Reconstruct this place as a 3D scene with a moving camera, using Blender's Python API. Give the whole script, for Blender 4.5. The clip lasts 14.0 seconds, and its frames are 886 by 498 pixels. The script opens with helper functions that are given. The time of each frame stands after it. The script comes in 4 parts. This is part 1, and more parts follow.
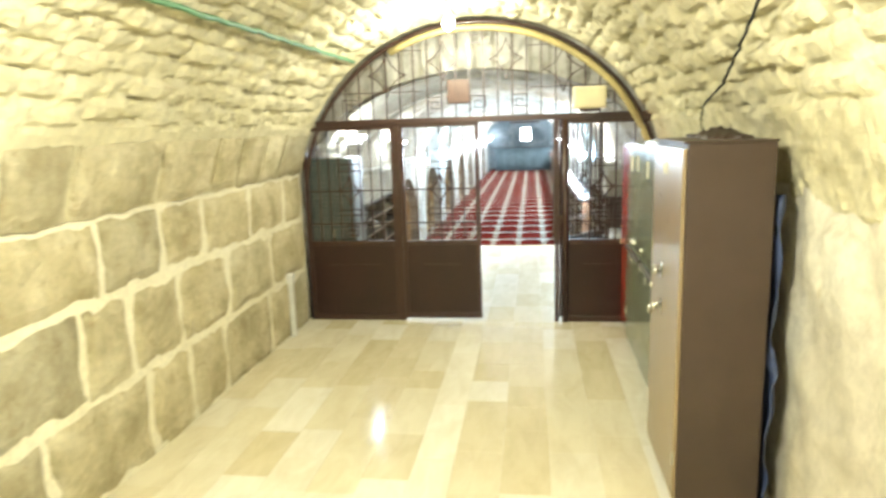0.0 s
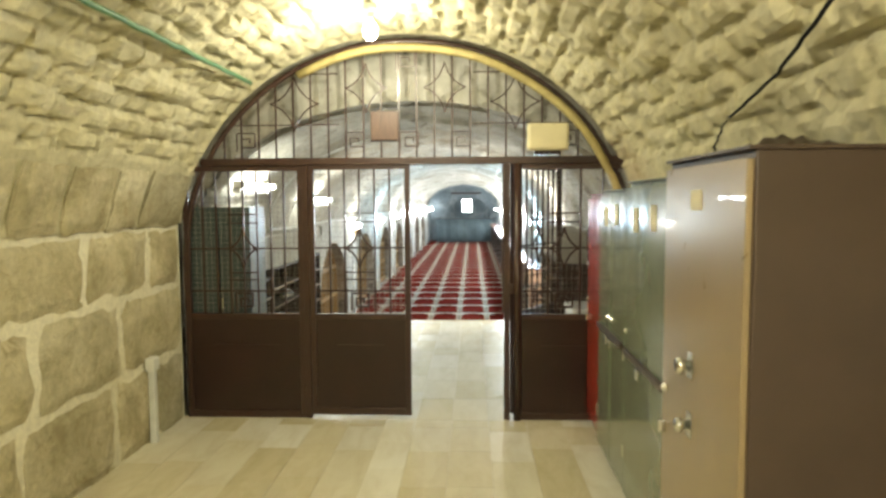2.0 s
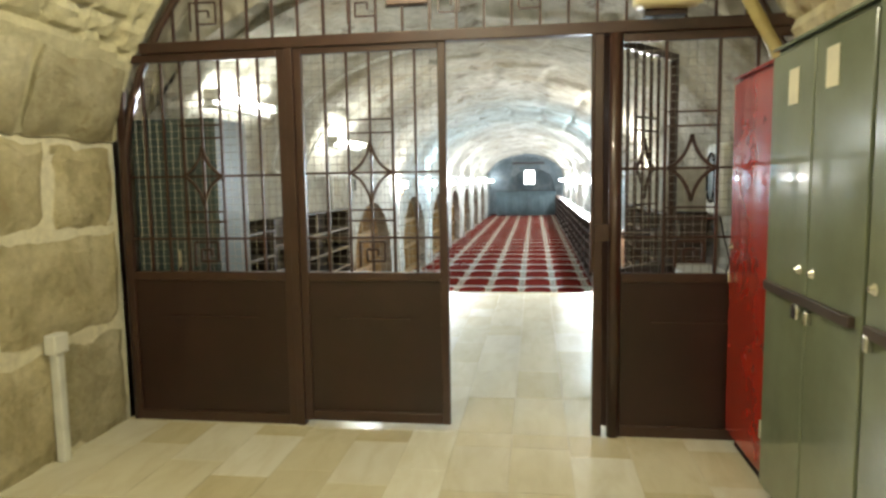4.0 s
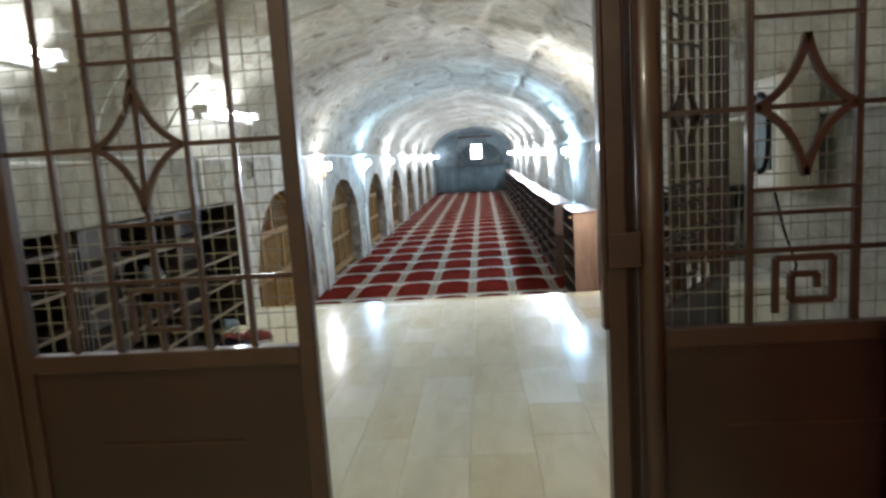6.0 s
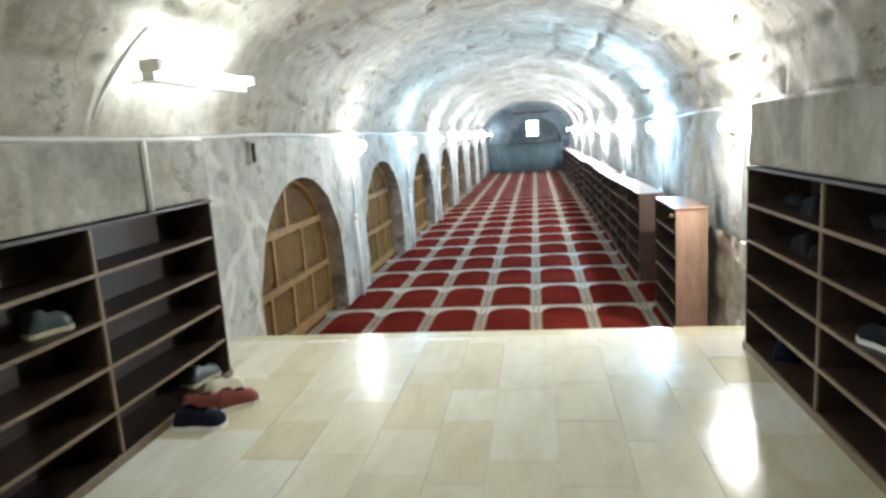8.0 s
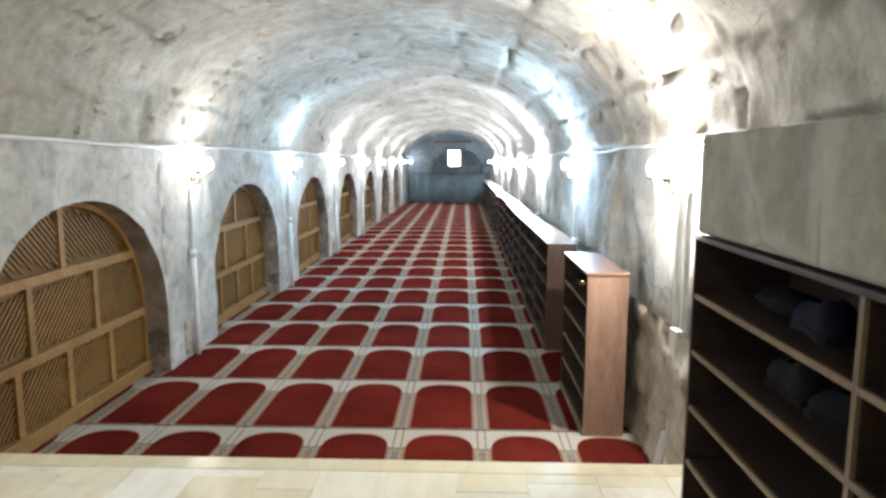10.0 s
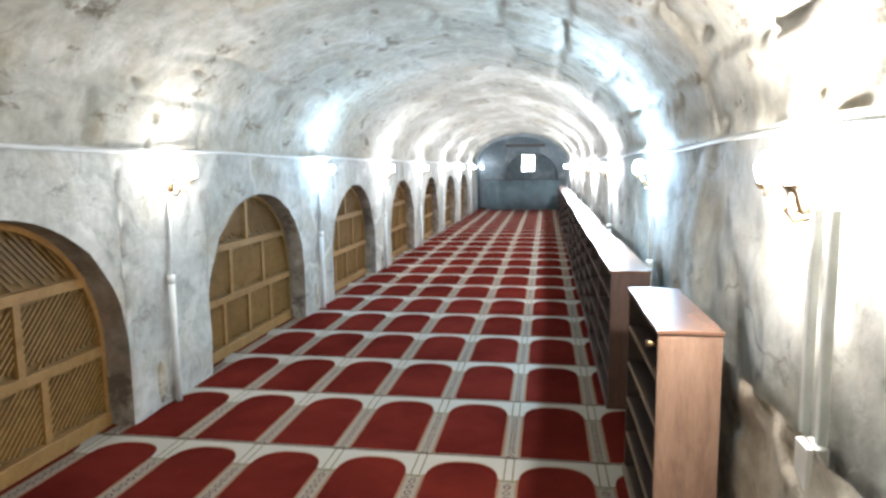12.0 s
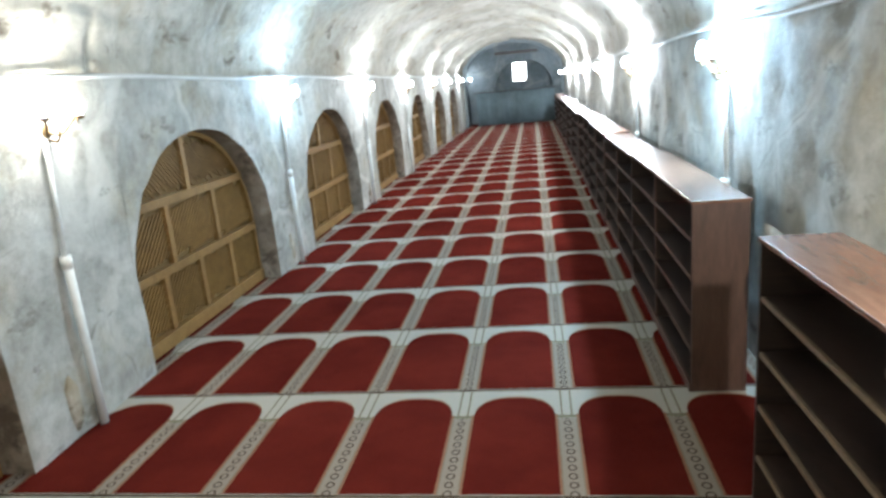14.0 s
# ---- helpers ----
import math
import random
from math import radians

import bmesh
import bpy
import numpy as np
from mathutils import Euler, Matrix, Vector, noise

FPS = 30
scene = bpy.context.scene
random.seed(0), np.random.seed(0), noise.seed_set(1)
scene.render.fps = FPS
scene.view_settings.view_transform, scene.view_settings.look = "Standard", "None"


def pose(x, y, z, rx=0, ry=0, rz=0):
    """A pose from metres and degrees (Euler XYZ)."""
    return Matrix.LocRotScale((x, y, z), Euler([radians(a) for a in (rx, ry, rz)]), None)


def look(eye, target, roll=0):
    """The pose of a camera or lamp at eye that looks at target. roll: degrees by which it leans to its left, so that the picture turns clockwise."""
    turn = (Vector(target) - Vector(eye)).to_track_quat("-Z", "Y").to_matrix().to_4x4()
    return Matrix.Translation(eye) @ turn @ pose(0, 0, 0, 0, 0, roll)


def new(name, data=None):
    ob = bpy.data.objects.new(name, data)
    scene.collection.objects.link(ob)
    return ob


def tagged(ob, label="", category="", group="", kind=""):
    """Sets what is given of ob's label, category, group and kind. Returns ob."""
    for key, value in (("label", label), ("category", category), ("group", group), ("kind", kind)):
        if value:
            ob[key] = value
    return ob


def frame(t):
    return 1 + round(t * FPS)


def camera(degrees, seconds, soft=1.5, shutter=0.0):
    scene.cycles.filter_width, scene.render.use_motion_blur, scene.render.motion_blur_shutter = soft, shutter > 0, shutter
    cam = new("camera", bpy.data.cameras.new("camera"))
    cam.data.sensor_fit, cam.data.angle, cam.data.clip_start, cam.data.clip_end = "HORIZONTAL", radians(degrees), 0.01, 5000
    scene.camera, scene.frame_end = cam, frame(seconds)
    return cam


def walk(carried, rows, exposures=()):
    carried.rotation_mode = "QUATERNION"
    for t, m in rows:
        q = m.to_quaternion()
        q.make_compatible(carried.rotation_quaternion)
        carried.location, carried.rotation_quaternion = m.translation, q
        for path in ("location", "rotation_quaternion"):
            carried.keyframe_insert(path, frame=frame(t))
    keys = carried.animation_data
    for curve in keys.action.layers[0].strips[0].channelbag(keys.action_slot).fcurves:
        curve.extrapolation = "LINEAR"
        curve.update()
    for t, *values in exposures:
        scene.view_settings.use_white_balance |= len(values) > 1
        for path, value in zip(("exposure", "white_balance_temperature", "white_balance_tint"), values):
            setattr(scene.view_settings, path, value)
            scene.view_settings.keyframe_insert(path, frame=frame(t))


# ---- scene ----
PATH = [
    (0, (0.173, -6.878, 2.081), (-0.097, -4.93, 1.716), -1.8),
    (0.5, (0.136, -6.493, 2.112), (0.055, -4.522, 1.784), -0.8),
    (1, (0.129, -6.144, 2.092), (-0.033, -4.177, 1.766), -1.9),
    (1.5, (0.174, -5.751, 1.983), (0.207, -3.779, 1.648), -0.8),
    (2, (0.143, -5.395, 1.829), (0.053, -3.402, 1.681), -0.3),
    (2.5, (0.134, -4.993, 1.595), (-0.001, -3.01, 1.373), -0.8),
    (3, (0.112, -4.515, 1.446), (-0.173, -2.546, 1.241), -0.8),
    (5.5, (0.081, -2.139, 1.375), (-0.073, -0.159, 1.131), -2.3),
    (5.7, (0.068, -1.959, 1.377), (-0.023, 0.016, 1.073), -1.9),
    (6, (0.098, -1.69, 1.366), (-0.035, 0.286, 1.087), -3.6),
    (6.5, (0.13, -1.302, 1.37), (0.09, 0.673, 1.056), -1.1),
    (7, (0.085, -0.845, 1.379), (0.045, 1.128, 1.051), -2.1),
    (7.5, (0.012, -0.335, 1.373), (-0.303, 1.598, 0.968), -3.0),
    (8, (-0.075, 0.05, 1.381), (-0.365, 2.0, 1.044), -3.7),
    (8.5, (-0.053, 0.465, 1.358), (-0.339, 2.421, 1.055), -1.7),
    (9, (0.01, 0.906, 1.362), (0.01, 2.887, 1.082), -0.6),
    (11.5, (0.629, 2.735, 1.363), (0.374, 4.703, 1.108), 0.6),
    (12, (0.628, 3.093, 1.342), (0.321, 5.054, 1.095), -0.5),
    (12.5, (0.572, 3.461, 1.311), (0.321, 5.404, 0.91), -4.6),
    (13, (0.504, 3.884, 1.301), (0.273, 5.821, 0.858), -4.5),
    (13.5, (0.377, 4.251, 1.3), (0.254, 6.181, 0.789), -6.7),
    (13.8, (0.339, 4.491, 1.274), (0.109, 6.425, 0.821), -5.9),
    (14, (0.332, 4.588, 1.262), (0.038, 6.506, 0.777), -5.1),
]
cam = camera(68.0, 14.0, soft=2.8, shutter=0.4)
walk(cam, [(r[0], look(*r[1:])) for r in PATH],
     exposures=[(0.0, 0.65, 5950, 6), (0.5, 0.5, 6050, 6), (1.0, 0.25, 6200, 6), (1.5, 0.0, 6400, 6), (3.0, -0.1, 6650, 4), (5.5, -0.4, 5950, 9), (6.0, -0.72, 5900, 9),
                (7.0, -0.6, 5950, 9), (7.5, -0.15, 5950, 7), (8.5, -0.3, 6000, 10), (9.0, -0.42, 6100, 13), (11.5, -0.4, 6200, 12), (12.0, -0.3, 6200, 12), (14.0, -0.4, 6150, 8)])

# ---- light ----
world = bpy.data.worlds.new("world")
world.use_nodes = True
world.node_tree.nodes["Background"].inputs[0].default_value = (0.6, 0.7, 0.9, 1)
world.node_tree.nodes["Background"].inputs[1].default_value = 0.02
scene.world = world
CREAM = (1.0, 0.955, 0.88)
WARM, NEUTRAL, COOL = (1.0, 0.91, 0.68), (0.86, 0.93, 1.0), (0.50, 0.76, 1.0)


def bulb_light(x, y, z, watts, colour, radius=0.06):
    lamp = bpy.data.lights.new("bulb_light", "POINT")
    lamp.energy, lamp.color, lamp.shadow_soft_size = watts, colour, radius
    ob = new("bulb_light", lamp)
    ob.location = (x, y, z)
    return ob


# ---- plan, metres ----
CX = -0.4                       # the vaults' middle line
A_END = -10.0                   # back of the entrance room
EDGE = 4.55                     # edge of the marble platform
CARPET = -0.5                   # level of the carpeted floor
FAR = 31.0                      # end of the carpeted gallery
LW, RW = -2.32, 1.55            # wall faces
SPRING = 1.48                   # gallery vault springs here
ARCH_Y = [6.13 + 3.48 * k for k in range(7)]
LAMP_L = [7.9 + 3.52 * k for k in range(8)]
LAMP_R = [5.58, 9.1, 12.8, 16.5, 20.2, 23.9, 27.6, 31.7]

# ---- materials ----


def material(name, rough=0.6, metal=0.0):
    m = bpy.data.materials.new(name)
    m.use_nodes = True
    b = m.node_tree.nodes["Principled BSDF"]
    b.inputs["Roughness"].default_value, b.inputs["Metallic"].default_value = rough, metal
    return m, m.node_tree.nodes, m.node_tree.links, b


def ramp(nodes, links, source, stops):
    r = nodes.new("ShaderNodeValToRGB")
    while len(r.color_ramp.elements) < len(stops):
        r.color_ramp.elements.new(0.5)
    for e, (p, c) in zip(r.color_ramp.elements, stops):
        e.position, e.color = p, (*c, 1)
    links.new(source, r.inputs[0])
    return r.outputs[0]


def coords(nodes, links, scale=(1, 1, 1)):
    geo, mp = nodes.new("ShaderNodeNewGeometry"), nodes.new("ShaderNodeMapping")
    mp.inputs["Scale"].default_value = scale
    links.new(geo.outputs["Position"], mp.inputs[0])
    return mp.outputs[0]


def noise_tex(nodes, links, vec, scale, detail=6, rough=0.6, distortion=0.0):
    n = nodes.new("ShaderNodeTexNoise")
    n.inputs["Scale"].default_value, n.inputs["Detail"].default_value = scale, detail
    n.inputs["Roughness"].default_value, n.inputs["Distortion"].default_value = rough, distortion
    links.new(vec, n.inputs["Vector"])
    return n.outputs["Fac"]


def mix(nodes, links, a, b, fac, mode="MIX"):
    n = nodes.new("ShaderNodeMix")
    n.data_type, n.blend_type = "RGBA", mode
    for sock, v in ((n.inputs[0], fac), (n.inputs[6], a), (n.inputs[7], b)):
        if isinstance(v, (int, float)):
            sock.default_value = v
        elif isinstance(v, tuple):
            sock.default_value = (*v, 1)
        else:
            links.new(v, sock)
    return n.outputs[2]


def bump(nodes, links, b, height, strength, distance=0.02):
    n = nodes.new("ShaderNodeBump")
    n.inputs["Strength"].default_value, n.inputs["Distance"].default_value = strength, distance
    links.new(height, n.inputs["Height"])
    links.new(n.outputs[0], b.inputs["Normal"])


def stone_material(name, dark, mid, light, stain, big=1.1, fine=14.0, rel=0.5, vary=0.0, rough=0.88):
    m, n, l, b = material(name, rough)
    v = coords(n, l)
    big_n = noise_tex(n, l, v, big, 5, 0.6, 0.4)
    fine_n = noise_tex(n, l, v, fine, 8, 0.7)
    c = ramp(n, l, big_n, [(0.3, dark), (0.5, mid), (0.68, light)])
    c = mix(n, l, c, ramp(n, l, fine_n, [(0.3, (0.5, 0.5, 0.5)), (0.65, (1, 1, 1))]), 0.55, "MULTIPLY")
    st = ramp(n, l, noise_tex(n, l, v, big * 2.7, 6, 0.7, 1.2), [(0.56, (0, 0, 0)), (0.72, (1, 1, 1))])
    c = mix(n, l, c, stain, st) if stain else c
    if vary:
        oi = n.new("ShaderNodeObjectInfo")
        c = mix(n, l, c, ramp(n, l, oi.outputs["Random"], [(0, (1 - vary,) * 3), (0.5, (1, 0.97, 0.9)), (1, (1, 1, 1))]), 1.0, "MULTIPLY")
    l.new(c, b.inputs["Base Color"])
    bump(n, l, b, fine_n, rel, 0.03)
    return m


def weathered(name, dark, mid, light, pit, size, cracks, joints=0.6, warm=(0.46, 0.40, 0.27), pit_from=0.55, flow=(1, 1, 1)):
    """Old patched stone: blotches, pale repaired joints, dark pits and thin cracks."""
    m, n, l, b = material(name, 0.9)
    v = coords(n, l)
    c = ramp(n, l, noise_tex(n, l, coords(n, l, flow), size, 7, 0.62, 0.1), [(0.32, dark), (0.5, mid), (0.66, light)])
    c = mix(n, l, c, warm, ramp(n, l, noise_tex(n, l, v, 1.7, 6, 0.66, 0.1), [(0.52, (0, 0, 0)), (0.68, (0.75, 0.75, 0.75))]))
    fine = noise_tex(n, l, v, 9.0, 9, 0.72)
    c = mix(n, l, c, ramp(n, l, fine, [(0.32, (0.55, 0.54, 0.5)), (0.6, (1, 1, 1))]), 0.7, "MULTIPLY")
    warp = n.new("ShaderNodeVectorMath")
    warp.operation = "ADD"
    wn = n.new("ShaderNodeTexNoise")
    wn.inputs["Scale"].default_value, wn.inputs["Detail"].default_value = 0.8, 3
    l.new(v, wn.inputs["Vector"])
    l.new(v, warp.inputs[0])
    l.new(wn.outputs["Color"], warp.inputs[1])
    vo = n.new("ShaderNodeTexVoronoi")
    vo.feature = "DISTANCE_TO_EDGE"
    vo.inputs["Scale"].default_value = cracks
    l.new(warp.outputs[0], vo.inputs["Vector"])
    pale = ramp(n, l, vo.outputs["Distance"], [(0.0, (1, 1, 1)), (0.03, (0.8, 0.8, 0.8)), (0.055, (0, 0, 0))])
    gate = ramp(n, l, noise_tex(n, l, v, 0.7, 3), [(0.42, (0, 0, 0)), (0.56, (joints, joints, joints))])
    c = mix(n, l, c, (0.72, 0.71, 0.65), mix(n, l, pale, gate, 1.0, "MULTIPLY"))
    thin = ramp(n, l, vo.outputs["Distance"], [(0.0, (1, 1, 1)), (0.010, (0, 0, 0))])
    gate2 = ramp(n, l, noise_tex(n, l, v, 1.1, 3), [(0.5, (0, 0, 0)), (0.64, (0.7, 0.7, 0.7))])
    c = mix(n, l, c, (0.10, 0.085, 0.06), mix(n, l, thin, gate2, 1.0, "MULTIPLY"))
    pits = ramp(n, l, noise_tex(n, l, coords(n, l, (1, 0.7, 1.2)), 3.1, 6, 0.7, 0.2), [(pit_from, (0, 0, 0)), (pit_from + 0.07, (0.8, 0.8, 0.8))])
    c = mix(n, l, c, pit, pits)
    l.new(c, b.inputs["Base Color"])
    bump(n, l, b, fine, 0.6, 0.03)
    return m


def plain_material(name, colour, rough=0.5, metal=0.0, grain=8.0, depth=0.25, rel=0.08, coat=0.0):
    m, n, l, b = material(name, rough, metal)
    v = coords(n, l)
    f = noise_tex(n, l, v, grain, 6, 0.65)
    c = mix(n, l, colour, ramp(n, l, f, [(0.3, (1 - depth,) * 3), (0.7, (1, 1, 1))]), 1.0, "MULTIPLY")
    l.new(c, b.inputs["Base Color"])
    r = ramp(n, l, f, [(0.2, (max(rough - 0.05, 0.05),) * 3), (0.8, (min(rough + 0.05, 1),) * 3)])
    l.new(r, b.inputs["Roughness"])
    b.inputs["Coat Weight"].default_value = coat
    bump(n, l, b, f, rel, 0.01)
    return m


def wood_material(name, dark, light, axis=(1, 1, 12), rough=0.45, vary=0.2):
    m, n, l, b = material(name, rough)
    v = coords(n, l, axis)
    f = noise_tex(n, l, v, 2.2, 8, 0.65, 0.8)
    g = noise_tex(n, l, v, 14, 4, 0.6)
    c = ramp(n, l, f, [(0.3, dark), (0.7, light)])
    c = mix(n, l, c, ramp(n, l, g, [(0.35, (0.7, 0.7, 0.7)), (0.6, (1, 1, 1))]), 0.6, "MULTIPLY")
    oi = n.new("ShaderNodeObjectInfo")
    c = mix(n, l, c, ramp(n, l, oi.outputs["Random"], [(0, (1 - vary,) * 3), (1, (1, 1, 1))]), 1.0, "MULTIPLY")
    l.new(c, b.inputs["Base Color"])
    bump(n, l, b, g, 0.12, 0.01)
    return m


def glow_material(name, colour, strength):
    m, n, l, b = material(name, 0.4)
    b.inputs["Base Color"].default_value = (0.9, 0.9, 0.88, 1)
    b.inputs["Emission Color"].default_value = (*colour, 1)
    b.inputs["Emission Strength"].default_value = strength
    return m


def marble_material(name, tones):
    m, n, l, b = material(name, 0.16)
    v = coords(n, l)
    oi = n.new("ShaderNodeObjectInfo")
    base = ramp(n, l, oi.outputs["Random"], tones)
    f = noise_tex(n, l, coords(n, l, (3, 1, 3)), 2.5, 8, 0.65, 0.6)
    c = mix(n, l, base, ramp(n, l, f, [(0.32, (0.82, 0.78, 0.7)), (0.6, (1, 1, 1))]), 0.7, "MULTIPLY")
    l.new(c, b.inputs["Base Color"])
    l.new(ramp(n, l, noise_tex(n, l, v, 3, 5, 0.6), [(0.3, (0.10,) * 3), (0.75, (0.26,) * 3)]), b.inputs["Roughness"])
    return m


def carpet_material(x0, y0, dx, dy):
    """Woven prayer carpet: red niches with round heads between pale strips."""
    m, n, l, b = material("woven_carpet", 0.95)
    v = coords(n, l)
    sep = n.new("ShaderNodeSeparateXYZ")
    l.new(v, sep.inputs[0])

    def op(kind, a, c=0.0, d=0.0):
        q = n.new("ShaderNodeMath")
        q.operation = kind
        for s, val in zip(q.inputs, (a, c, d)):
            if isinstance(val, (int, float)):
                s.default_value = val
            else:
                l.new(val, s)
        return q.outputs[0]
    wob = op("MULTIPLY", op("SUBTRACT", noise_tex(n, l, v, 30, 2), 0.5), 0.008)
    x = op("ADD", op("SUBTRACT", sep.outputs[0], x0), wob)
    y = op("ADD", op("SUBTRACT", sep.outputs[1], y0), wob)
    u = op("MULTIPLY", op("SUBTRACT", op("FRACT", op("ADD", op("DIVIDE", x, dx), 100.0)), 0.5), dx)   # 0 in the niche's middle
    w = op("MULTIPLY", op("FRACT", op("ADD", op("DIVIDE", y, dy), 100.0)), dy)
    au = op("ABSOLUTE", u)
    half = dx / 2
    hw = half - 0.062
    head = op("SQRT", op("MAXIMUM", op("SUBTRACT", 1.0, op("POWER", op("DIVIDE", au, hw), 2.6)), 0.0))
    top = op("ADD", 0.73, op("MULTIPLY", head, 0.205))
    niche = op("MULTIPLY", op("MULTIPLY", op("LESS_THAN", au, hw), op("LESS_THAN", w, top)), op("GREATER_THAN", w, 0.03))
    edge = op("MULTIPLY", op("MULTIPLY", op("LESS_THAN", au, hw + 0.012), op("LESS_THAN", w, op("ADD", top, 0.014))), op("GREATER_THAN", w, 0.03))
    line = op("LESS_THAN", op("ABSOLUTE", op("SUBTRACT", w, 0.014)), 0.010)
    # column strip between the niches
    su = op("SUBTRACT", half, au)
    instrip = op("LESS_THAN", su, 0.052)
    low = op("LESS_THAN", w, 0.70)
    shaft = op("MULTIPLY", instrip, low)
    cell = op("SUBTRACT", op("FRACT", op("DIVIDE", w, 0.068)), 0.5)
    r2 = op("ADD", op("POWER", op("DIVIDE", su, 0.021), 2.0), op("POWER", op("DIVIDE", cell, 0.36), 2.0))
    ring = op("MULTIPLY", op("LESS_THAN", op("ABSOLUTE", op("SUBTRACT", r2, 0.75)), 0.33), shaft)
    cap = op("MULTIPLY", op("LESS_THAN", op("ABSOLUTE", op("SUBTRACT", w, 0.72)), 0.014), op("LESS_THAN", su, 0.075))
    pair = op("MULTIPLY", op("LESS_THAN", op("ABSOLUTE", op("SUBTRACT", su, 0.026)), 0.005), op("GREATER_THAN", w, 0.70))
    border = op("MULTIPLY", op("LESS_THAN", op("ABSOLUTE", op("SUBTRACT", su, 0.047)), 0.004), low)
    pile = noise_tex(n, l, v, 160, 3, 0.7)
    patch = noise_tex(n, l, v, 1.6, 4, 0.6)
    red = ramp(n, l, patch, [(0.3, (0.070, 0.0095, 0.0072)), (0.7, (0.118, 0.0168, 0.0118))])
    c = mix(n, l, (0.38, 0.355, 0.305), (0.26, 0.22, 0.18), shaft)
    c = mix(n, l, c, (0.075, 0.05, 0.035), ring)
    dark = op("MINIMUM", op("ADD", op("ADD", cap, pair), op("MULTIPLY", border, 0.6)), 1.0)
    c = mix(n, l, c, (0.17, 0.15, 0.10), dark)
    c = mix(n, l, c, (0.24, 0.12, 0.07), edge)
    c = mix(n, l, c, red, niche)
    c = mix(n, l, c, (0.06, 0.045, 0.03), line)
    c = mix(n, l, c, ramp(n, l, pile, [(0.3, (0.72,) * 3), (0.7, (1, 1, 1))]), 0.7, "MULTIPLY")
    l.new(c, b.inputs["Base Color"])
    bump(n, l, b, pile, 0.5, 0.006)
    b.inputs["Specular IOR Level"].default_value = 0.0
    return m


M_ENT_STONE = stone_material("dressed_limestone", (0.38, 0.335, 0.20), (0.57, 0.52, 0.35), (0.70, 0.66, 0.49), (0.33, 0.265, 0.15), 2.6, 20, 0.9, 0.26)
M_MORTAR = stone_material("pale_mortar", (0.72, 0.68, 0.51), (0.79, 0.75, 0.59), (0.83, 0.80, 0.65), None, 1.5, 25, 0.4)
M_RUBBLE = stone_material("rubble_vault_stone", (0.52, 0.48, 0.31), (0.64, 0.60, 0.41), (0.72, 0.68, 0.49), (0.42, 0.37, 0.22), 1.3, 12, 0.9)
M_ROUGH = stone_material("rough_wall_plaster", (0.54, 0.49, 0.39), (0.69, 0.65, 0.54), (0.78, 0.76, 0.67), (0.47, 0.42, 0.31), 1.1, 9, 0.9)
M_GREY = weathered("weathered_wall_plaster", (0.30, 0.295, 0.265), (0.45, 0.445, 0.405), (0.61, 0.605, 0.565), (0.20, 0.19, 0.155), 1.2, 1.0, 0.42, (0.44, 0.395, 0.30), 0.585)
M_LEDGE = weathered("drab_cement_render", (0.27, 0.26, 0.225), (0.35, 0.34, 0.30), (0.43, 0.42, 0.37), (0.20, 0.185, 0.15), 1.8, 0.8, 0.2, (0.34, 0.30, 0.23), 0.62, (1, 2.2, 0.5))
M_VAULT = weathered("weathered_vault_stone", (0.31, 0.285, 0.23), (0.44, 0.415, 0.35), (0.60, 0.58, 0.52), (0.13, 0.10, 0.065), 1.0, 1.3, 0.12, (0.42, 0.355, 0.25), 0.585, (1.3, 0.8, 1.3))
# plaster of the end bay; distance haze and dimness are mixed into its colour
M_FAR = weathered("blue_hazed_plaster", (0.15, 0.18, 0.19), (0.23, 0.27, 0.29), (0.32, 0.36, 0.38), (0.12, 0.12, 0.12), 1.2, 0.8, 0.2, (0.34, 0.36, 0.36), 0.64)
M_PLINTH = weathered("exposed_footing_stone", (0.30, 0.26, 0.195), (0.47, 0.42, 0.335), (0.62, 0.58, 0.49), (0.13, 0.10, 0.06), 3.0, 4.5, 0.0, (0.34, 0.27, 0.16))
M_REVEAL = weathered("bare_reveal_stone", (0.16, 0.125, 0.095), (0.28, 0.235, 0.185), (0.42, 0.38, 0.32), (0.08, 0.06, 0.045), 4.0, 3.0, 0.0, (0.26, 0.19, 0.13), 0.56)
M_MARBLE = marble_material("polished_limestone", [(0, (0.57, 0.515, 0.355)), (0.25, (0.625, 0.58, 0.43)), (0.6, (0.66, 0.625, 0.485)), (0.85, (0.68, 0.66, 0.56)), (1, (0.75, 0.74, 0.67))])
M_PALE = marble_material("pale_polished_limestone", [(0, (0.74, 0.72, 0.62)), (1, (0.80, 0.79, 0.71))])
M_JOINT = plain_material("tile_joint", (0.64, 0.61, 0.50), 0.3)
M_CARPET = carpet_material(0.425, 7.08, 0.56, 1.02)
M_IRON = plain_material("brown_painted_iron", (0.044, 0.017, 0.011), 0.38, 0.0, 10, 0.35, 0.1, 0.25)
M_PANEL = plain_material("brown_painted_sheet", (0.028, 0.0095, 0.0065), 0.38, 0.0, 3, 0.45, 0.06, 0.06)
M_WIRE = plain_material("galvanised_wire", (0.35, 0.33, 0.3), 0.4, 0.7)
M_BROWN = plain_material("brown_locker_paint", (0.055, 0.036, 0.027), 0.42, 0.0, 5, 0.2, 0.06)
M_TAN = plain_material("tan_locker_paint", (0.25, 0.185, 0.108), 0.3, 0.0, 4, 0.18, 0.05, 0.2)
M_GREEN = plain_material("grey_green_locker_paint", (0.175, 0.20, 0.135), 0.19, 0.0, 3, 0.22, 0.05, 0.3)
